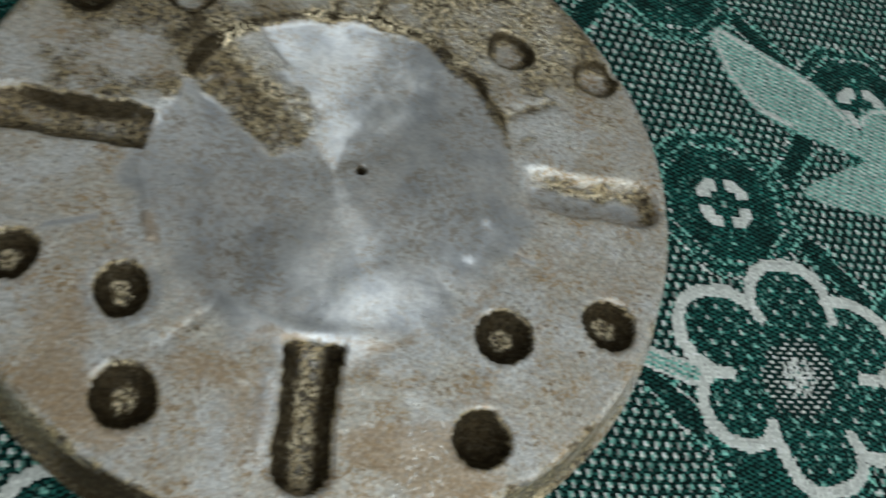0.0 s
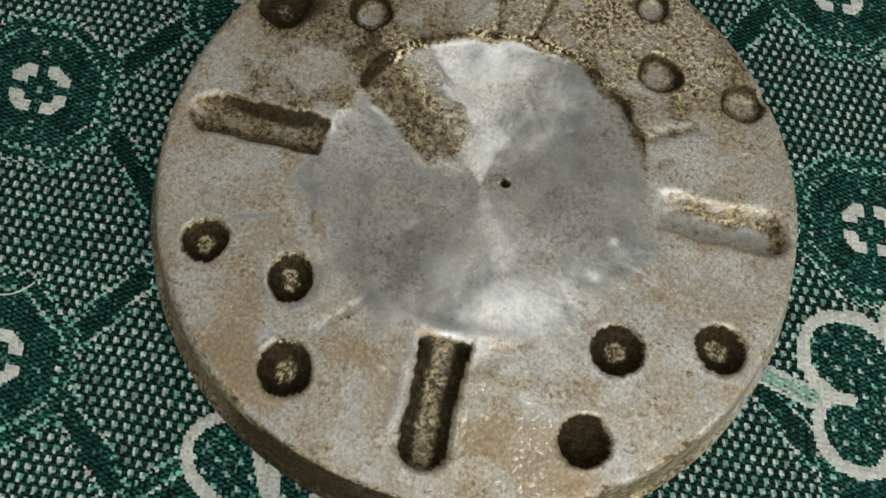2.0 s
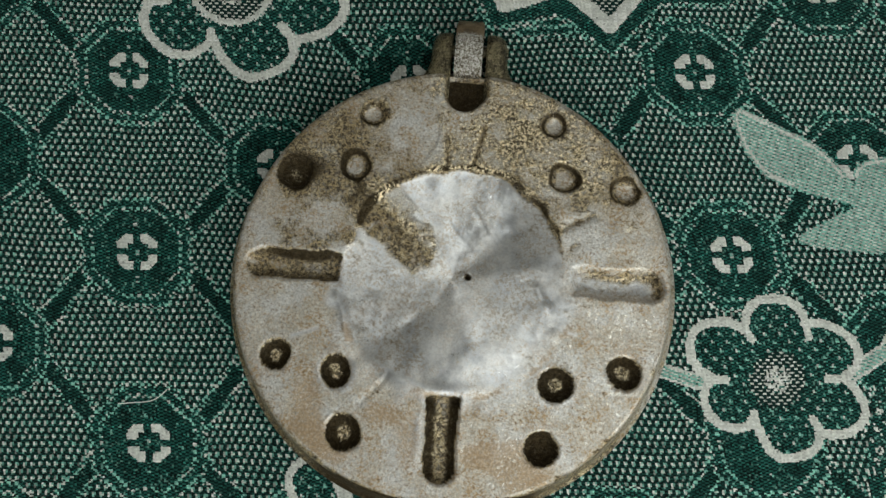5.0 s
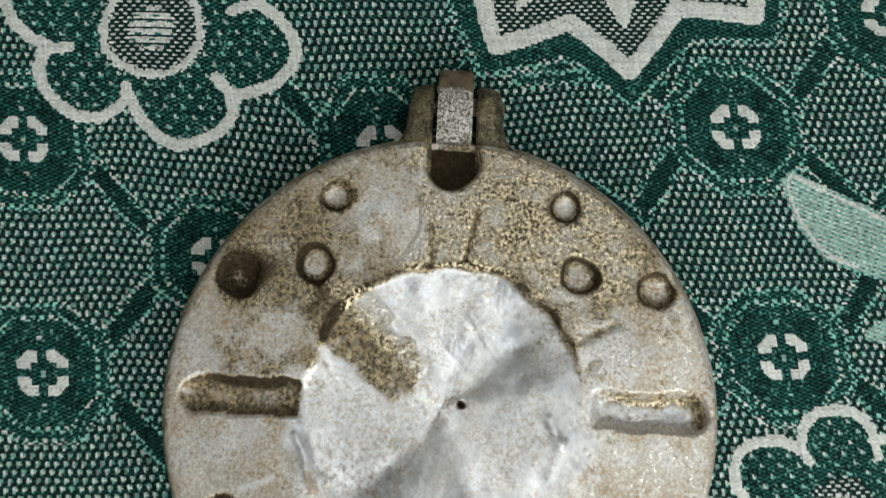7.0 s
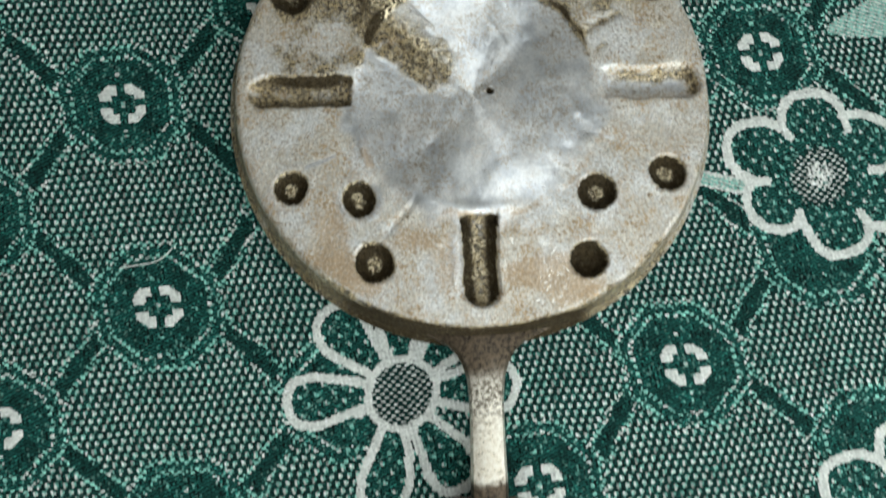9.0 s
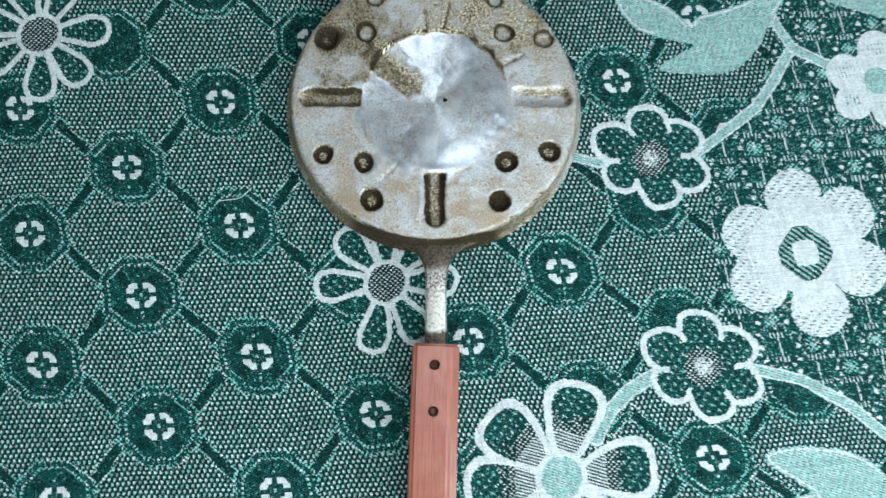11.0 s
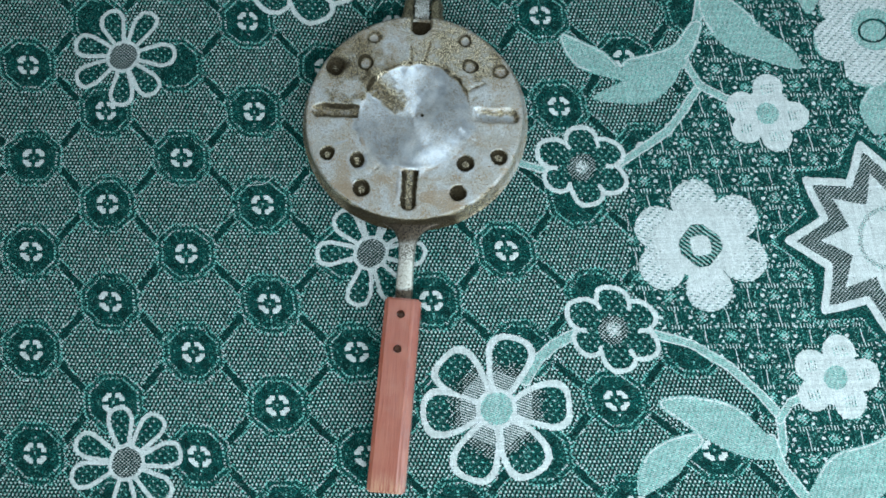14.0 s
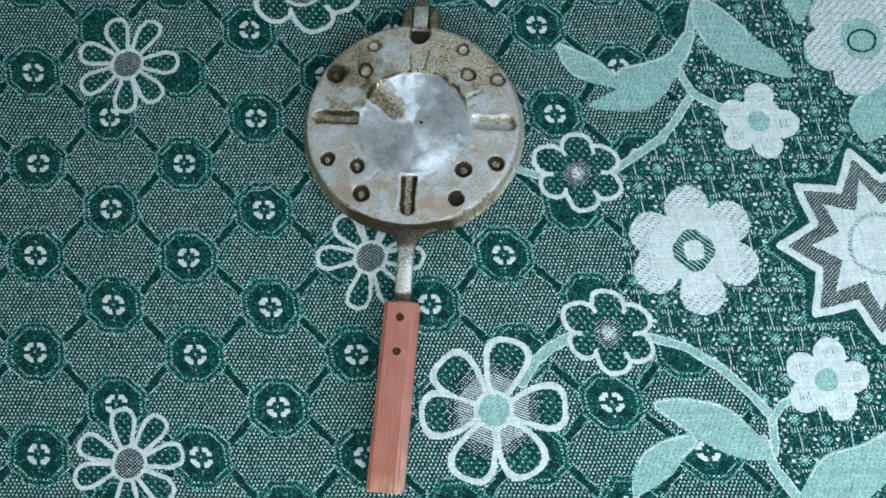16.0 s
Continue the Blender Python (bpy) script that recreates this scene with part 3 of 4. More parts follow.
yarn[m & drop & (spot < 0.5)] = TEAL_YARN * 0.75
m = kind == SPARSE
seed_row = np.mod(IV, 10)
seed_at = np.mod(IU + np.where(seed_row < 5, 0, 4), 8)
seed_dot = (np.mod(IV, 5) < 2) & ((seed_at == 0) | (seed_at == 1) & (np.mod(IV, 5) == 0))
yarn[m & (spot < 0.09)] = TEAL_YARN * 0.6
yarn[m & seed_dot] = TEAL_YARN * 1.15
yarn[m & seed_dot & (seed_at == 0) & (tone > 0.35)] = WHITE_YARN * 0.8
m = kind == DOTS
knot = np.mod(IU + 2 * (IV // 2), 4) < 2
yarn[m & knot & (spot < 0.80)] = TEAL_YARN * 1.25
yarn[m & knot & (tone > 0.55) & (spot < 0.6)] = WHITE_YARN * 0.95
m = kind == WHITE
yarn[m] = WHITE_YARN
yarn[m & (np.mod(IU + 2 * np.mod(IV, 2), 4) == 0)] = WHITE_YARN * 0.86
yarn[m & (spot < 0.012)] = WHITE_YARN * 0.5
m = kind == TEAL
yarn[m] = TEAL_YARN
yarn[m & (np.mod(IU + 2 * IV, 5) < 2)] = WHITE_YARN * 0.78
yarn[m & (np.mod(IU + 2 * IV, 5) == 3) & (np.mod(IV, 2) == 0) & (spot < 0.75)] = GREEN_YARN * 1.6
m = kind == HATCH
yarn[m] = BLACK_YARN
yarn[m & (np.mod(IU + 2 * np.mod(IV // 2, 2), 4) < 2) & (np.mod(IV, 2) == 0)] = WHITE_YARN * 0.9
m = kind == STRIPE
yarn[m] = WHITE_YARN * 0.95
yarn[m & (np.mod(IU + 2 * IV, 9) < 3) & (np.mod(IV, 3) == 0)] = BLACK_YARN * 6
m = kind == LINED
yarn[m] = WHITE_YARN * 0.95
yarn[m & (np.mod(IU + 2 * IV, 6) < 3)] = BLACK_YARN * 2
m = kind == FLECK
yarn[m & (spot < 0.10)] = TEAL_YARN * 0.8
worsted = np.where(kind == WHITE, 0.30, 0.62)
yarn = yarn * (0.88 + worsted * (rng.random(XC.shape) - 0.5))[..., None]
pull = rng.normal(0, 0.06, len(vv))[:, None] + rng.normal(0, 0.05, len(uu))[None, :]
yarn = yarn * np.clip(1 + pull, 0.8, 1.2)[..., None]
yarn = np.clip(yarn, 0, 0.86)

nu, nv = len(uu), len(vv)
height = np.select([kind == WHITE, (kind == HEX) & drop, kind == TEAL, kind == STRIPE], [0.30, 0.26, 0.22, 0.28], 0.0) + 0.10 * (twill < 2)
corner = np.zeros((nv + 1, nu + 1))
for a, b in ((0, 0), (0, 1), (1, 0), (1, 1)):
    corner[a:nv + a, b:nu + b] += height / 4
GU, GV = np.meshgrid(np.append(uu, uu[-1] + DU), np.append(vv, vv[-1] + DV))
GX, GY = drape(GU, GV)
GX = GX + rng.normal(0, 0.085, GX.shape)
GY = GY + rng.normal(0, 0.075, GY.shape)
GX = GX + 0.30 * np.sin(GY / 3.7 + 2 * np.sin(GX / 29)) + 0.35 * np.sin(GY / 17 + GX / 41)
GY = GY + 0.22 * np.sin(GX / 5.1 + 2 * np.sin(GY / 23)) + 0.35 * np.sin(GX / 19 - GY / 37)
swell = 0.5 * np.sin(GX / 61 + 1.0) * np.sin(GY / 47 + 0.4) + 0.25 * np.sin(GX / 23 - GY / 31)
GZ = corner + 0.35 * swell - 0.45
co = np.stack((GX, GY, GZ), -1).reshape(-1, 3) * MM
first = (np.arange(nv)[:, None] * (nu + 1) + np.arange(nu)[None, :]).reshape(-1)
loops = np.stack((first, first + 1, first + nu + 2, first + nu + 1), -1).reshape(-1)
me = bpy.data.meshes.new("tablecloth")
me.vertices.add(len(co))
me.vertices.foreach_set("co", co.astype(np.float32).reshape(-1))
me.loops.add(len(loops))
me.loops.foreach_set("vertex_index", loops.astype(np.int32))
me.polygons.add(len(first))
me.polygons.foreach_set("loop_start", (np.arange(len(first)) * 4).astype(np.int32))
me.polygons.foreach_set("use_smooth", np.ones(len(first), bool))
me.update(calc_edges=True)
attr = me.attributes.new("yarn", "FLOAT_COLOR", "FACE")
rgba = np.ones((len(first), 4), np.float32)
rgba[:, :3] = yarn.reshape(-1, 3)
attr.data.foreach_set("color", rgba.reshape(-1))
me.materials.append(CLOTH)
tablecloth = tagged(new("tablecloth", me), "green jacquard cloth woven with white and teal flowers", "tablecloth")

# ---- the hinged aluminium pan ----
pan = new("hinged_pan")
tagged(pan, "old cast aluminium snack pan with wooden handle on cloth", "pan")
TURN, SLOPE_X, SLOPE_Y = -9.9, 0.0108, -0.070
up = Vector((-SLOPE_X, -SLOPE_Y, 1)).normalized()
fore = Vector((-math.sin(radians(TURN)), math.cos(radians(TURN)), 0))
fore = (fore - up * fore.dot(up)).normalized()
side = fore.cross(up)
centre = Vector((-4.47, -0.94, 0)) * MM
centre.z = 0.0159 + 0.002 + SLOPE_X * centre.x + SLOPE_Y * centre.y
pan.matrix_world = Matrix(((side.x, fore.x, up.x, centre.x), (side.y, fore.y, up.y, centre.y), (side.z, fore.z, up.z, centre.z), (0, 0, 0, 1)))

DIMPLES = [(-55.6, -27.4, 5.1, 3.2), (-35.4, -31.6, 5.0, 3.0), (-31.7, -50.8, 5.7, 3.4), (30.9, -50.8, 5.4, 3.6), (34.5, -30.9, 5.6, 3.2), (55.3, -25.9, 5.0, 3.2),
           (54.0, 33.7, 5.0, 2.3), (33.4, 36.7, 5.1, 2.1), (29.1, 55.1, 4.2, 2.0), (-55.9, 32.7, 5.6, 2.4), (-35.8, 36.9, 5.0, 2.8), (-31.3, 55.5, 4.3, 2.2)]


def soft(x, a, b):
    s = np.clip((x - a) / (b - a), 0, 1)
    return s * s * (3 - 2 * s)


def value_noise(x, y, cell, seed):
    g = np.random.default_rng(seed).random((64, 64))
    fx, fy = x / cell + 31, y / cell + 31
    ix, iy = np.floor(fx).astype(int), np.floor(fy).astype(int)
    tx, ty = fx - ix, fy - iy
    tx, ty = tx * tx * (3 - 2 * tx), ty * ty * (3 - 2 * ty)
    ix, iy, jx, jy = ix % 64, iy % 64, (ix + 1) % 64, (iy + 1) % 64
    return (g[iy, ix] * (1 - tx) + g[iy, jx] * tx) * (1 - ty) + (g[jy, ix] * (1 - tx) + g[jy, jx] * tx) * ty


def trough(u, v, u0, u1, half):
    """How deep, 0 to 1, a round-ended channel is from u0 (open end) to u1 (round end)."""
    s = np.where(u > u1 - half, np.hypot(u - (u1 - half), v), np.abs(v)) / half
    bed = np.sqrt(np.clip(1 - np.clip(s, 0, 1) ** 2.6, 0, 1))
    return bed * soft(u, u0 - 1.0, u0 + 2.0)


# the dial's shallow blades: how its height rises round the middle, degree by degree
steps = np.zeros(360)
for start, end, rise in ((15, 45, -1.0), (47, 68, 0.55), (86, 106, 0.35), (227, 262, 0.9), (262, 284, 0.5)):
    steps[start:end] += rise
steps -= steps.mean()
steps = sum(np.roll(steps, d) for d in range(-7, 8)) / 15
FOLD = np.concatenate(((0.0,), np.cumsum(steps))) * math.pi / 180
FOLD -= FOLD.mean()


def relief(x, y):
    """Height of the pan's face, with its cups, channels and hollow dial, and the maps of its stains, recess shade and
    painted glints.
    """
    z = 0.22 * (value_noise(x, y, 14, 3) - 0.5) + 0.16 * (value_noise(x, y, 4, 4) - 0.5)
    grime_shade, clean, rust, glint = np.zeros(x.shape), np.zeros(x.shape), np.zeros(x.shape), np.zeros(x.shape)
    wob = 2.2 * (value_noise(x, y, 13, 5) - 0.5)
    x, y = x + 1.3 * (value_noise(x, y, 6, 31) - 0.5), y + 1.3 * (value_noise(x, y, 6, 32) - 0.5)
    ang = np.degrees(np.arctan2(y - 1, x))
    r = np.hypot(x, y - 1) + wob
    open_edge = 1 - soft(np.abs(np.mod(ang - 225 + 180, 360) - 180), 8, 18)
    open_edge = np.maximum(open_edge, 1 - soft(np.abs(np.mod(ang + 32 + 180, 360) - 180), 32, 50))
    span = 1.3 + 6.0 * open_edge
    dial = 1 - soft(r, 36.6 - span, 36.6 + span)
    bent = np.mod(ang + 12 * (value_noise(x, y, 12, 61) - 0.5), 360)
    blade = np.interp(bent, np.arange(361), FOLD) * np.minimum(r, 26) * np.clip((44 - r) / 16, 0, 1)
    z = z - dial * (1.1 + 2.4 * np.clip(1 - r / 37, 0, 1) ** 1.1 - 0.16 * blade)
    polished = 1 - soft(r + 9 * (value_noise(x, y, 5, 52) - 0.5) * soft(-y, -6, 10), 36.6 - span, 36.6 + span + 6 * soft(-y, -6, 14))
    clean = np.maximum(clean, polished * (0.80 + 0.5 * (value_noise(x, y, 8, 51) - 0.5)))
    z -= 1.6 * (1 - soft(np.hypot(x - 4.3, y - 1.8), 0.5, 1.2))
    grime_shade += 1.1 * (1 - soft(np.hypot(x - 4.3, y - 1.8), 0.7, 1.4)) + 0.35 * (1 - soft(np.hypot((x - 2.4) / 1.6, y - 3.6), 0.5, 3.6))
    # sparkle above the dial and sheen at its right, painted as pale flecks
    glint += 1.1 * soft(y + 5 * (value_noise(x, y, 7, 55) - 0.5), 27, 36) * (1 - soft(np.abs(x - 16), 22, 42)) * (1 - dial) * (0.55 + 0.45 * soft(value_noise(x, y, 8, 56), 0.3, 0.7))
    glint += 0.40 * (1 - soft(np.hypot((x - 46) / 1.2, y - 22), 6, 16)) * (1 - dial)
    # upper half: burnt-on grease, heavier to the top and the upper left
    grime_shade += 0.48 * soft(y + 0.10 * x - 0.14 * np.maximum(x - 25, 0) + 9 * (value_noise(x, y, 16, 8) - 0.5), 14, 34) * (1 - dial)
    grime_shade += 0.45 * soft(-x, 24, 44) * soft(y + 6 * (value_noise(x, y, 9, 71) - 0.5), 1, 9) * (1 - dial) * (1 - 0.8 * soft(np.hypot(x, y) + 5 * (value_noise(x, y, 7, 72) - 0.5), 58, 66))
    grime_shade += 0.55 * (1 - soft(np.hypot(x + 54, y - 33) + 4 * (value_noise(x, y, 6, 73) - 0.5), 5, 12))
    grime_shade += 0.16 * soft(x, -2, 16) * soft(y + 5 * (value_noise(x, y, 7, 74) - 0.5), 28, 40) * (1 - dial)
    pale_spot = 1 - soft(np.hypot((x + 17) / 1.0, (y - 50) / 1.5), 5, 10)
    grime_shade -= 0.5 * pale_spot
    grime_shade += 0.38 * soft(value_noise(x, y, 6.5, 81), 0.45, 0.8) * soft(value_noise(x, y, 17, 82), 0.35, 0.7) * (1 - dial) * (0.45 + 0.55 * soft(y, -10, 20))
    pale = 1 - soft(np.hypot(x + 44, (y - 18) * 1.2), 4, 8)
    grime_shade -= 0.5 * pale
    # corroded patch within the dial
    run = np.clip(((x + 29) * 17.5 + (y - 25) * -15) / 531, 0, 1)
    off = np.hypot(x + 29 - 17.5 * run, y - 25 + 15 * run)
    patch = (1 - soft(off - 1.2 + 5.5 * (value_noise(x, y, 3.5, 41) - 0.5) + 1.5 * run, 5.2, 9.4)) * (0.6 + 0.4 * dial)
    right = ((x + 29) * 15 + (y - 25) * 17.5) / 23
    grime_shade += 0.88 * patch * (1 - 0.5 * soft(right, 0, 7))
    glint += 0.9 * patch * soft(right, -1, 5) + 0.25 * patch
    z += 0.5 * patch * (value_noise(x, y, 2.2, 11) - 0.3)
    clean *= 1 - patch
    # channels: greasy beds, with the shade at their edges put into the colour
    for u, v, u0, u1, half, deep, dirt_shade in ((-x, y - 1.8, 37, 68.6, 5.2, 2.7, 1.0), (x, y - 2.8, 38, 67.6, 4.9, 3.2, 0.16), (-y, x + 0.9, 37.5, 64.5, 5.4, 3.8, 1.3)):
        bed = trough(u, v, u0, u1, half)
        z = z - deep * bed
        grime_shade += dirt_shade * soft(bed, 0.0, 0.35) * (1 - 0.45 * (1 - soft(np.abs(v), 0.0, 0.7 * half)))
    glint += 0.45 * soft(trough(-y, x + 0.9, 37.5, 64.5, 5.4), 0.3, 0.8) * (1 - soft(np.abs(x + 0.9), 1.0, 4.6))
    bed = trough(x, y - 2.8, 38, 67.6, 4.9)
    clean = np.maximum(clean, 0.9 * bed * (1 - soft(y - 2.8, 0.5, 3.0)) * (1 - soft(x, 61, 65)))
    grime_shade += bed * (0.65 * soft(y - 2.8, -0.2, 2.6) * soft(x + 4 * (value_noise(x, y, 4, 75) - 0.5), 40, 44) + 0.7 * soft(x, 62, 66))
    glint += 0.8 * bed * (1 - soft(np.abs(y - 3.2), 1.0, 4.0)) * (1 - soft(x, 61, 64))
    clean = np.maximum(clean, 0.7 * np.exp(-((x + 8.3) / 1.6) ** 2) * soft(-y, 40, 46) * (1 - soft(-y, 56, 63)))
    # hinge pocket, darkened inside
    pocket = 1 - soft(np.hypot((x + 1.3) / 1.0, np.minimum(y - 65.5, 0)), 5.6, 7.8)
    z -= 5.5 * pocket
    grime_shade += 0.75 * pocket
    # cups: greasy, with rim shade and a centre highlight painted into the colour
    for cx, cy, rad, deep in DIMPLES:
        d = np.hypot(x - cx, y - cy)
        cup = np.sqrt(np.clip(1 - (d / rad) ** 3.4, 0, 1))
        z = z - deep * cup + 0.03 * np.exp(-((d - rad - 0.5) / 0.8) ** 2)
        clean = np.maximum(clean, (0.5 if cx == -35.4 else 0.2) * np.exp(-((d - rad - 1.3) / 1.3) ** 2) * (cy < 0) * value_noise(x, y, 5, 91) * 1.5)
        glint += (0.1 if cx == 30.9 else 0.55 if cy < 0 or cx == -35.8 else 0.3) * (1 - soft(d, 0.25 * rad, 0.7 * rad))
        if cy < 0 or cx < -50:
            grime_shade += 0.5 * np.exp(-((d - rad) / 0.7) ** 2)
            grime_shade += 1.4 * soft(cup, 0.0, 0.35) - (0.0 if cx == 30.9 else 0.45) * (1 - soft(d, 0.2 * rad, 0.7 * rad))
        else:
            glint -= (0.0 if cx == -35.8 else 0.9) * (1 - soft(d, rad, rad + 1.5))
            grime_shade += 0.62 * np.exp(-((d - 0.90 * rad) / 0.9) ** 2) - 0.60 * (1 - soft(d, 0.4 * rad, 0.7 * rad))
    # cast lines, each groove also darkened in colour
    for (x0, y0), (x1, y1), deep in (((-27.4, -41.7), (-18.9, -32.2), 0.2), ((32.9, 19.4), (44.0, 24.7), 0.6), ((-6.6, 49.0), (-5.5, 38), 0.5), ((6.4, 52), (3.4, 39), 0.55), ((15, 47), (18, 36), 0.2), ((-20, 48), (-16, 37), 0.25)):
        dx, dy = x1 - x0, y1 - y0
        s = np.clip(((x - x0) * dx + (y - y0) * dy) / (dx * dx + dy * dy), 0, 1)
        d = np.hypot(x - x0 - s * dx, y - y0 - s * dy)
        z -= deep * np.exp(-(d / 0.9) ** 2)
        grime_shade += 0.75 * deep * np.exp(-(d / 1.2) ** 2)
        glint -= 1.4 * deep * np.exp(-(d / 1.2) ** 2)
    rust += 0.42 * dial * (1 - soft(np.abs(np.mod(ang - 218 + 180, 360) - 180), 15, 45)) * soft(r, 8, 18)
    # bright scars and the lip of the dial
    for (x0, y0), (x1, y1), wide in (((26.9, -0.6), (29.2, -6.2), 1.3), ((29.2, -6.2), (27.2, -15.1), 1.4), ((32.6, -12.1), (39.6, -14.7), 0.7), ((-51.1, -21.5), (-42.5, -18.6), 0.7), ((-37.9, -7.8), (-32.9, -20.9), 0.8), ((3.0, 25.8), (9.6, 17.3), 0.7), ((-3.6, 19.8), (4.2, 10.6), 0.6)):
        dx, dy = x1 - x0, y1 - y0
        s = np.clip(((x - x0) * dx + (y - y0) * dy) / (dx * dx + dy * dy), 0, 1)
        scar = np.exp(-(np.hypot(x - x0 - s * dx, y - y0 - s * dy) / wide) ** 2)
        z += (0.45 if x0 > 25 and x1 < 30 or x0 == -37.9 else -0.12) * scar
        clean = np.maximum(clean, 0.85 * scar)
        grime_shade -= 0.5 * scar
    lip = np.exp(-((r - 36.2) / 2.0) ** 2) * (1 - soft(np.abs(np.mod(ang - 256 + 180, 360) - 180), 22, 38))
    z += 0.85 * lip
    clean = np.maximum(clean, 0.9 * lip)
    ring = np.exp(-((r - 38.3) / 1.6) ** 2)
    # shadow line under the dial's upper step, painted into the colour
    grime_shade += 0.75 * np.exp(-((r - 37.0) / 1.3) ** 2) * soft(y, 4, 20)
    rust += 0.55 * ring * soft(-y, 6, 20) * soft(value_noise(x, y, 7, 13), 0.3, 0.7)
    rust += 0.30 * soft(-y + 8 * (value_noise(x, y, 10, 15) - 0.5), 26, 46) * (1 - dial)
    rust += 0.45 * soft(value_noise(x, y, 11, 14), 0.5, 0.8) * soft(-y, -4, 20) * (1 - dial)
    return z, np.clip(grime_shade, 0, 1.4), np.clip(clean, 0, 1), np.clip(rust, 0, 1), np.clip(glint - 0.9 * pale_spot - pocket, 0, 1)


SEG = 448
rings = list(np.linspace(0.6, 69.0, 122))
PROFILE = [(69.7, -0.15), (70.25, -0.45), (70.7, -1.0), (71.0, -1.9), (71.35, -3.4), (71.9, -6.0), (72.6, -9.0), (73.3, -11.4), (74.2, -12.0), (74.6, -12.5), (74.3, -13.0), (72.5, -13.0), (70.5, -12.6)]
OFF_X = -1.25
verts, rows = [np.array([[0.0, 0.0, 0.0]])], []
theta = np.linspace(0, 2 * math.pi, SEG, endpoint=False)
UNEVEN = 1 + 0.019 * np.maximum(0, np.cos(theta - radians(118))) ** 1.5
grime_shade_all, clean_all, rust_all, glint_all = [], [], [], []
z0, g0, c0, r0, s0 = relief(np.zeros(1), np.zeros(1))
verts[0][0, 2] = z0[0]
grime_shade_all.append(g0), clean_all.append(c0), rust_all.append(r0), glint_all.append(s0)
for rad in rings:
    x, y = rad * UNEVEN * np.cos(theta) + OFF_X * rad / 70, rad * UNEVEN * np.sin(theta)
    z, g, c, r, sparkle = relief(x, y)
    verts.append(np.stack((x, y, z), -1))
    grime_shade_all.append(g), clean_all.append(c), rust_all.append(r), glint_all.append(sparkle)
last_z = verts[-1][:, 2]
for k, (rad, drop_z) in enumerate(PROFILE):
    x, y = rad * UNEVEN * np.cos(theta) + OFF_X, rad * UNEVEN * np.sin(theta)
    keep = max(0.0, 1 - k / 6)
    verts.append(np.stack((x, y, drop_z + last_z * keep), -1))
    # rim colour darkens towards the front, most beside the neck
    rim_dark = 0.42 * soft(-y, 30, 64) + 0.28 * value_noise(x, y, 12, 21) + 0.10 * soft(-x, 30, 60)
    rim_dark = (rim_dark + 0.10) * min(1.0, 0.7 + k / 6) + 1.6 * np.exp(-((x + 4) / 27) ** 4) * (y < 0) * min(1.0, k / 2)
    grime_shade_all.append(np.clip(rim_dark, 0, 1.6) + (0.32 * soft(y - 0.3 * np.maximum(x, 0), 20, 50) if k < 4 else 0.20 + 0.2 * soft(-x - y, 0, 60)))
    clean_all.append(np.zeros(SEG)), rust_all.append(np.zeros(SEG)), glint_all.append(np.zeros(SEG))
co = np.concatenate(verts) * MM
count = len(rings) + len(PROFILE)
faces = [(0, 1 + j, 1 + (j + 1) % SEG) for j in range(SEG)]
for i in range(count - 1):
    a, b = 1 + i * SEG, 1 + (i + 1) * SEG
    faces += [(a + j, b + j, b + (j + 1) % SEG, a + (j + 1) % SEG) for j in range(SEG)]
faces.append(tuple(1 + (count - 1) * SEG + j for j in range(SEG))[::-1])
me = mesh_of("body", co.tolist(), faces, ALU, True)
for name, values in (("grime_shade", grime_shade_all), ("clean", clean_all), ("rust", rust_all), ("glint", glint_all)):
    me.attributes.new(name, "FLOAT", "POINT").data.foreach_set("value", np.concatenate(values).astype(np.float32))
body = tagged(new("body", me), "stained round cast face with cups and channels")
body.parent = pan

# neck: a strap that flares into the rim
STATIONS = [(-66.5, 26.0, -7.5), (-69.5, 20.0, -6.0), (-72.0, 14.5, -5.6), (-74.5, 10.6, -5.6), (-77.0, 8.3, -5.8), (-80.0, 6.7, -6.0), (-84.0, 5.5, -6.2), (-90.0, 5.0, -6.4), (-98.0, 4.95, -6.6), (-106.0, 5.1, -6.8), (-113.0, 5.3, -7.0), (-124.0, 5.3, -7.3)]
bm = bmesh.new()
loops_v = []
for y, half, top in STATIONS:
    thick = 5.6 + 0.10 * max(0, half - 6)
    ring = []
    for x, z in ((-half, -thick * 0.75), (-half, -1.5), (-half * 0.86, -0.4), (-half * 0.45, 0.0), (half * 0.45, 0.0), (half * 0.86, -0.4), (half, -1.5), (half, -thick * 0.75), (half * 0.8, -thick), (-half * 0.8, -thick)):
        sag = -1.8 * (abs(x) / max(half, 1)) ** 2 * max(0, half - 7) / 12
        ring.append(bm.verts.new((x * MM, y * MM, (top + z + sag) * MM)))
    loops_v.append(ring)
for a, b in zip(loops_v, loops_v[1:]):
    for j in range(len(a)):
        bm.faces.new((a[j], b[j], b[(j + 1) % len(a)], a[(j + 1) % len(a)]))
bm.faces.new(loops_v[0])
bm.faces.new(loops_v[-1][::-1])
finish("neck", bm, NECK, pan, "metal strap, pale in the middle, sooty at both ends")

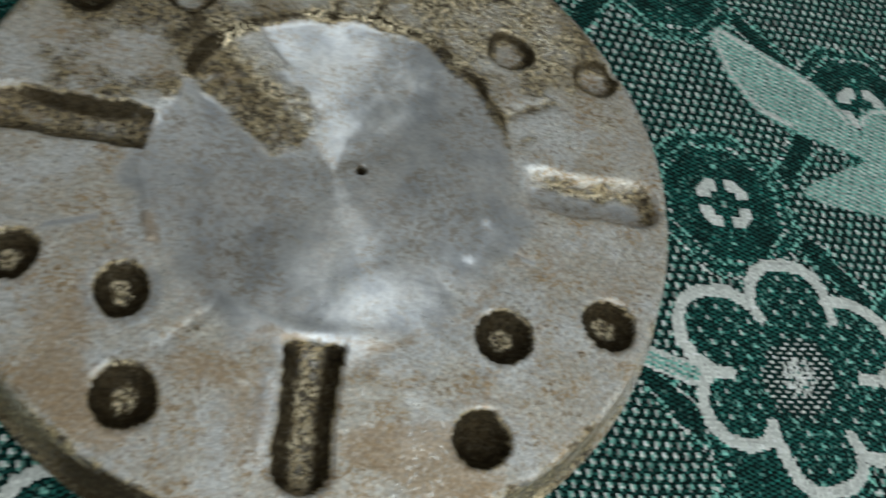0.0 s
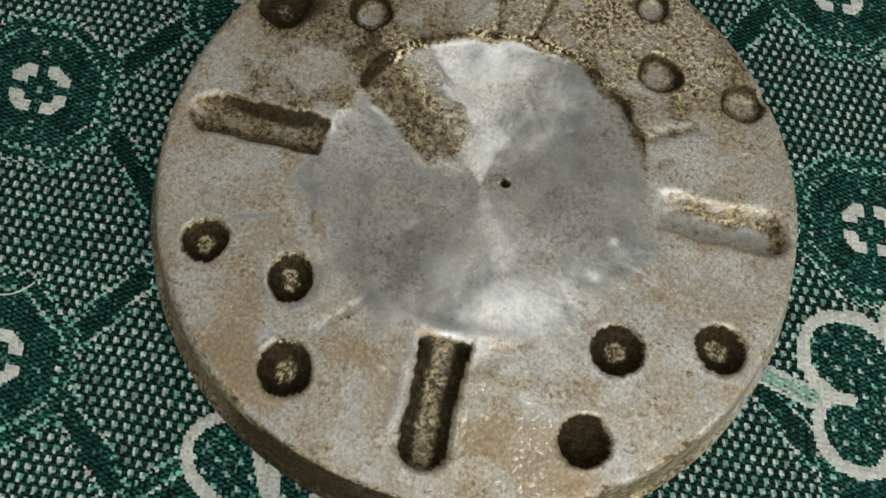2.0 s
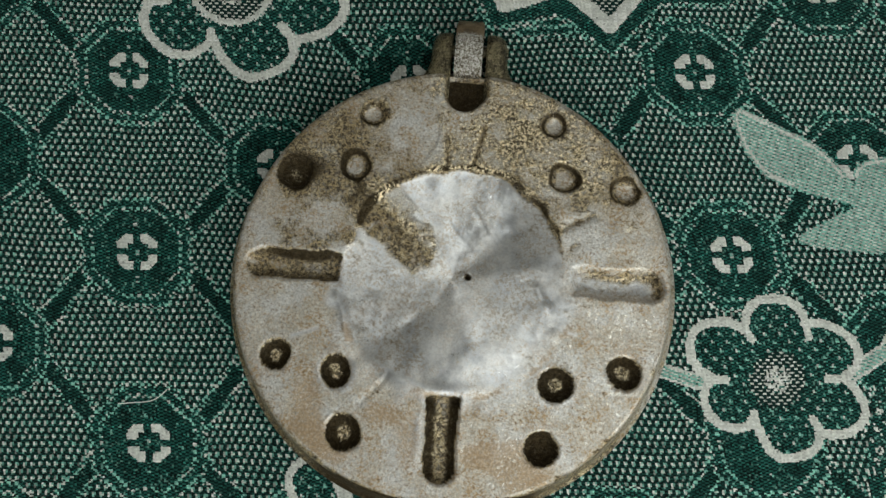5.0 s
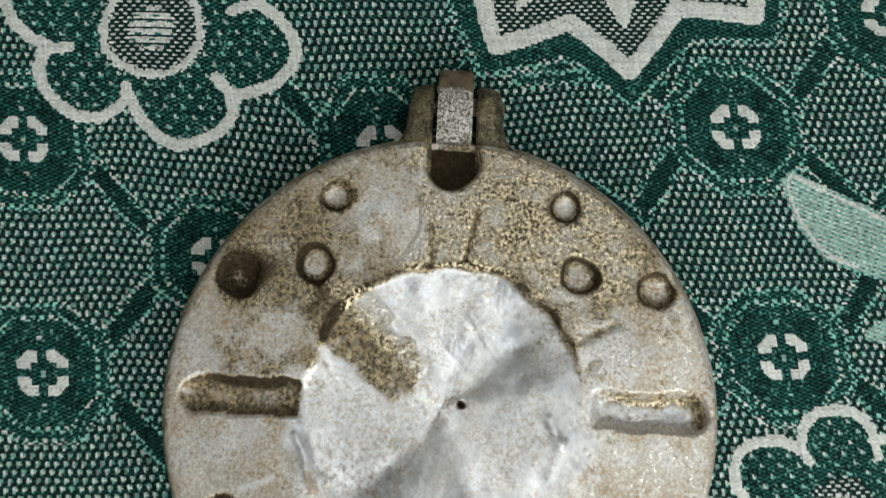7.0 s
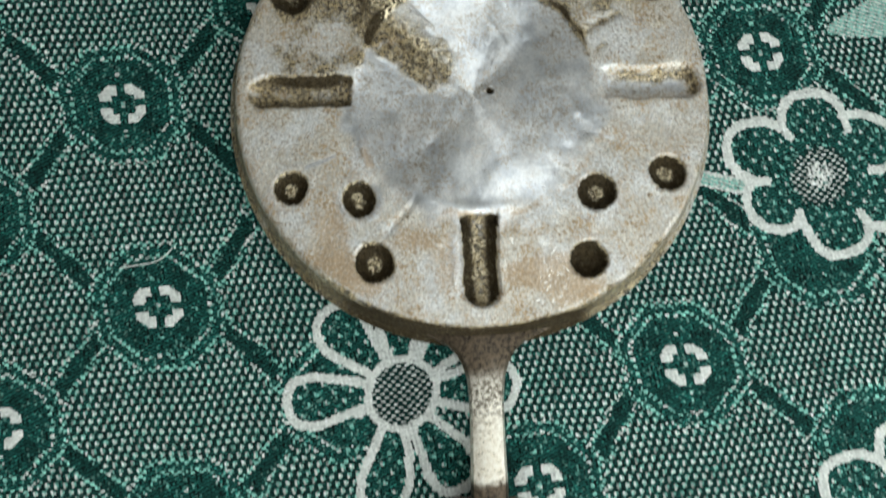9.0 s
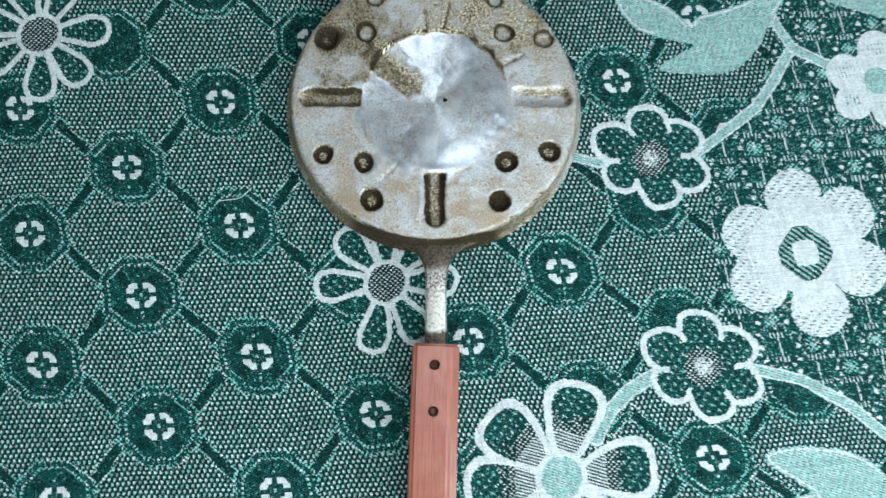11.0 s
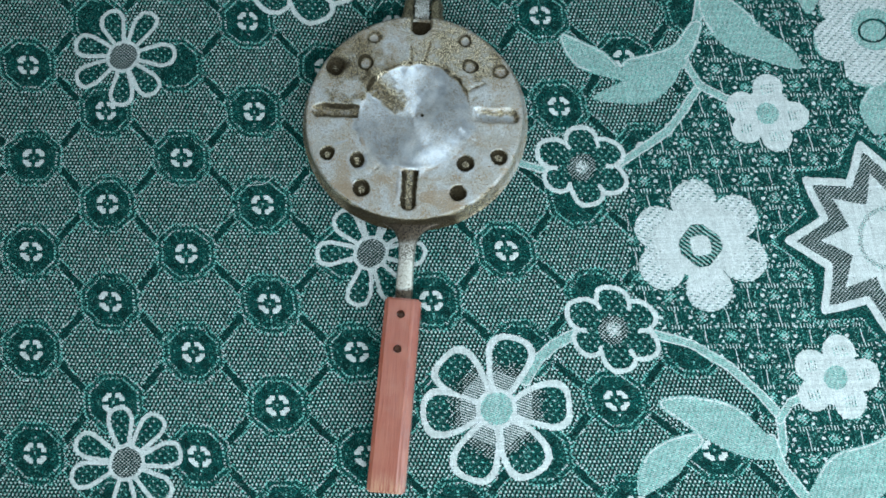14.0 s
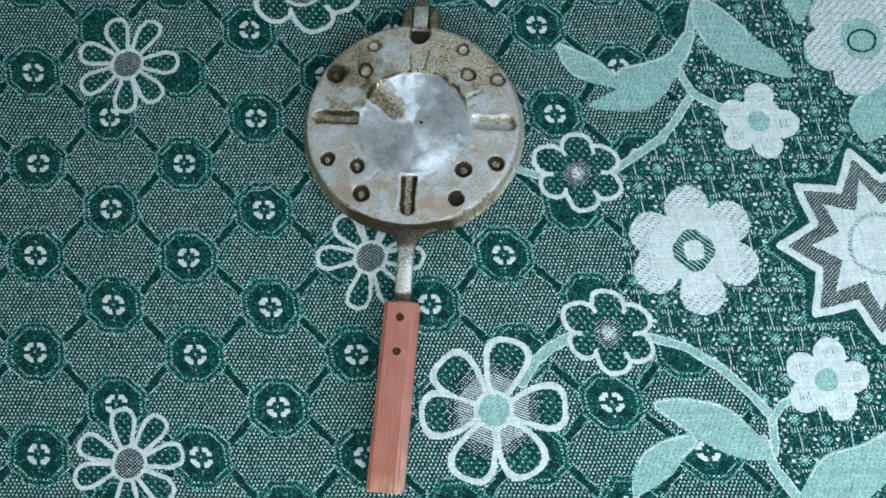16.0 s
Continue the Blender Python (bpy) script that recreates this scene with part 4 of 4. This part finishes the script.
# hinge: two lugs, a pin and the lever of the lower half between them
for inner, outer, way in ((-7.1, -14.2, -1), (4.9, 12.2, 1)):
    bm = bmesh.new()
    loops_v = []
    for y, flare, top, low in ((64.0, 7.0, -3.0, -12.0), (68.5, 6.2, -3.4, -12.4), (70.5, 4.4, -3.6, -12.6), (72.2, 2.6, -3.4, -12.8), (74.0, 1.3, -3.0, -13.0), (76.5, 0.4, -2.8, -13.0), (80.0, 0.0, -2.6, -13.0), (84.0, -0.1, -2.9, -12.8), (86.6, -0.5, -3.9, -12.2), (88.3, -1.2, -5.4, -11.4), (89.3, -2.2, -7.2, -10.4), (89.6, -3.0, -8.4, -9.6)):
        out = outer + way * flare
        ring = [(inner, low), (inner, top - 0.6), (inner + way * 0.7, top), ((inner + out) / 2, top + 0.2), (out - way * 2.4, top - 0.3), (out - way * 1.1, top - 1.0), (out - way * 0.3, top - 2.2), (out, top - 4.0), (out, low)]
        loops_v.append([bm.verts.new((x * MM, y * MM, z * MM)) for x, z in ring])
    for a, b in zip(loops_v, loops_v[1:]):
        for j in range(len(a)):
            bm.faces.new((a[j], b[j], b[(j + 1) % len(a)], a[(j + 1) % len(a)]))
    bm.faces.new(loops_v[0]), bm.faces.new(loops_v[-1][::-1])
    finish("hinge_lug", bm, SOOTY, pan, "dark sooty hinge lug")
bm = bmesh.new()
bmesh.ops.create_cone(bm, cap_ends=True, segments=20, radius1=0.0021, radius2=0.0021, depth=0.0262, matrix=pose(-0.0006, 0.0830, -0.0082, 0, 90, 0))
finish("hinge_pin", bm, SOOTY, pan, "dark steel hinge pin")
bm = bmesh.new()
prof = [(71.4, -5.0), (72.0, -1.6), (79.0, -0.2), (84.5, 0.2), (88.7, -0.8), (92.2, -3.2), (93.6, -6.5), (92.8, -10.0), (89.4, -12.0), (83.4, -12.6), (77.4, -11.0), (72.8, -8.5)]
sides = [[bm.verts.new((x * MM, y * MM, z * MM)) for y, z in prof] for x in (-5.9, 3.6)]
bm.faces.new(sides[0]), bm.faces.new(sides[1][::-1])
for j in range(len(prof)):
    k = (j + 1) % len(prof)
    bm.faces.new((sides[0][j], sides[1][j], sides[1][k], sides[0][k]))
bmesh.ops.bevel(bm, geom=bm.edges[:], offset=0.0005, segments=2, affect="EDGES")
finish("hinge_lever", bm, LEVER, pan, "bare grainy metal hinge lever")

# wooden handle, chamfered, with two screw holes
bm = bmesh.new()
LONG, WIDE, THICK = 118.5, 22.5, 18.5
outline = []
for s in (0, 1):
    w = WIDE / 2 * (1.0 if s == 0 else 1.03)
    c, e = 3.6, 1.3
    ring = [(-w, -THICK + e), (-w, -e), (-w + e, 0), (w - 4.2, 0), (w, -3.3), (w, -THICK + c), (w - c, -THICK), (-w + e, -THICK)]
    outline.append([bm.verts.new((x * MM, (-s * LONG) * MM, z * MM)) for x, z in ring])
for j in range(8):
    k = (j + 1) % 8
    bm.faces.new((outline[0][j], outline[1][j], outline[1][k], outline[0][k]))
bm.faces.new(outline[0]), bm.faces.new(outline[1][::-1])
bmesh.ops.recalc_face_normals(bm, faces=bm.faces)
bmesh.ops.bevel(bm, geom=bm.edges[:], offset=0.0012, segments=3, affect="EDGES")
me = bpy.data.meshes.new("grip")
bm.to_mesh(me)
bm.free()
me.materials.append(WOOD)
grip = new("grip", me)
cut = bmesh.new()
for x, y in ((-0.4, -10.1), (-0.5, -31.7)):
    bmesh.ops.create_cone(cut, cap_ends=True, segments=28, radius1=0.0025, radius2=0.0027, depth=0.012, matrix=pose(x * MM, y * MM, -0.001))
bmesh.ops.recalc_face_normals(cut, faces=cut.faces)
me = bpy.data.meshes.new("cutter")
cut.to_mesh(me)
cut.free()
cutter = new("cutter", me)
mod = grip.modifiers.new("holes", "BOOLEAN")
mod.object, mod.solver = cutter, "EXACT"
solid = bpy.data.meshes.new_from_object(grip.evaluated_get(bpy.context.evaluated_depsgraph_get()))
grip.modifiers.clear()
bpy.data.objects.remove(grip)
bpy.data.objects.remove(cutter)
solid.name = "handle"
solid.shade_smooth()
solid.set_sharp_from_angle(angle=radians(30))
handle = tagged(new("handle", solid), "red-brown varnished wooden grip, worn at the end")
handle.parent = pan
handle.matrix_local = pose(0.0001, -0.1198, -0.0042, 4.15, 0, -1.4)
for x, y in ((-0.4, -10.1), (-0.5, -31.7)):
    bm = bmesh.new()
    bmesh.ops.create_uvsphere(bm, u_segments=20, v_segments=8, radius=0.0022, matrix=pose(x * MM, y * MM, -0.0042) @ Matrix.Diagonal((1, 1, 0.5, 1)))
    box(bm, x * MM - 0.0018, x * MM + 0.0018, y * MM - 0.0003, y * MM + 0.0003, -0.0033, -0.0029)
    finish("screw", bm, SCREW, handle, "dark sunken screw head")

# a stray fibre on the cloth
fibre = bpy.data.curves.new("loose_thread", "CURVE")
fibre.dimensions, fibre.bevel_depth, fibre.bevel_resolution = "3D", 0.00016, 2
line = fibre.splines.new("NURBS")
strand = ((-121.5, -29.5), (-116.5, -29.6), (-110.8, -29.9), (-107.2, -28.6), (-104.8, -26.4))
line.points.add(len(strand) - 1)
for p, (x, y) in zip(line.points, strand):
    p.co = (x * MM, y * MM, 0.0003, 1)
line.use_endpoint_u, line.order_u = True, 3
draft = new("fibre_draft", fibre)
me = bpy.data.meshes.new_from_object(draft.evaluated_get(bpy.context.evaluated_depsgraph_get()))
bpy.data.objects.remove(draft)
me.materials.clear()
me.materials.append(plaster("thread_cotton", (0.70, 0.71, 0.68), (0.80, 0.80, 0.77)))
tagged(new("loose_thread", me), "short loose white thread lying on the woven cloth", "thread")
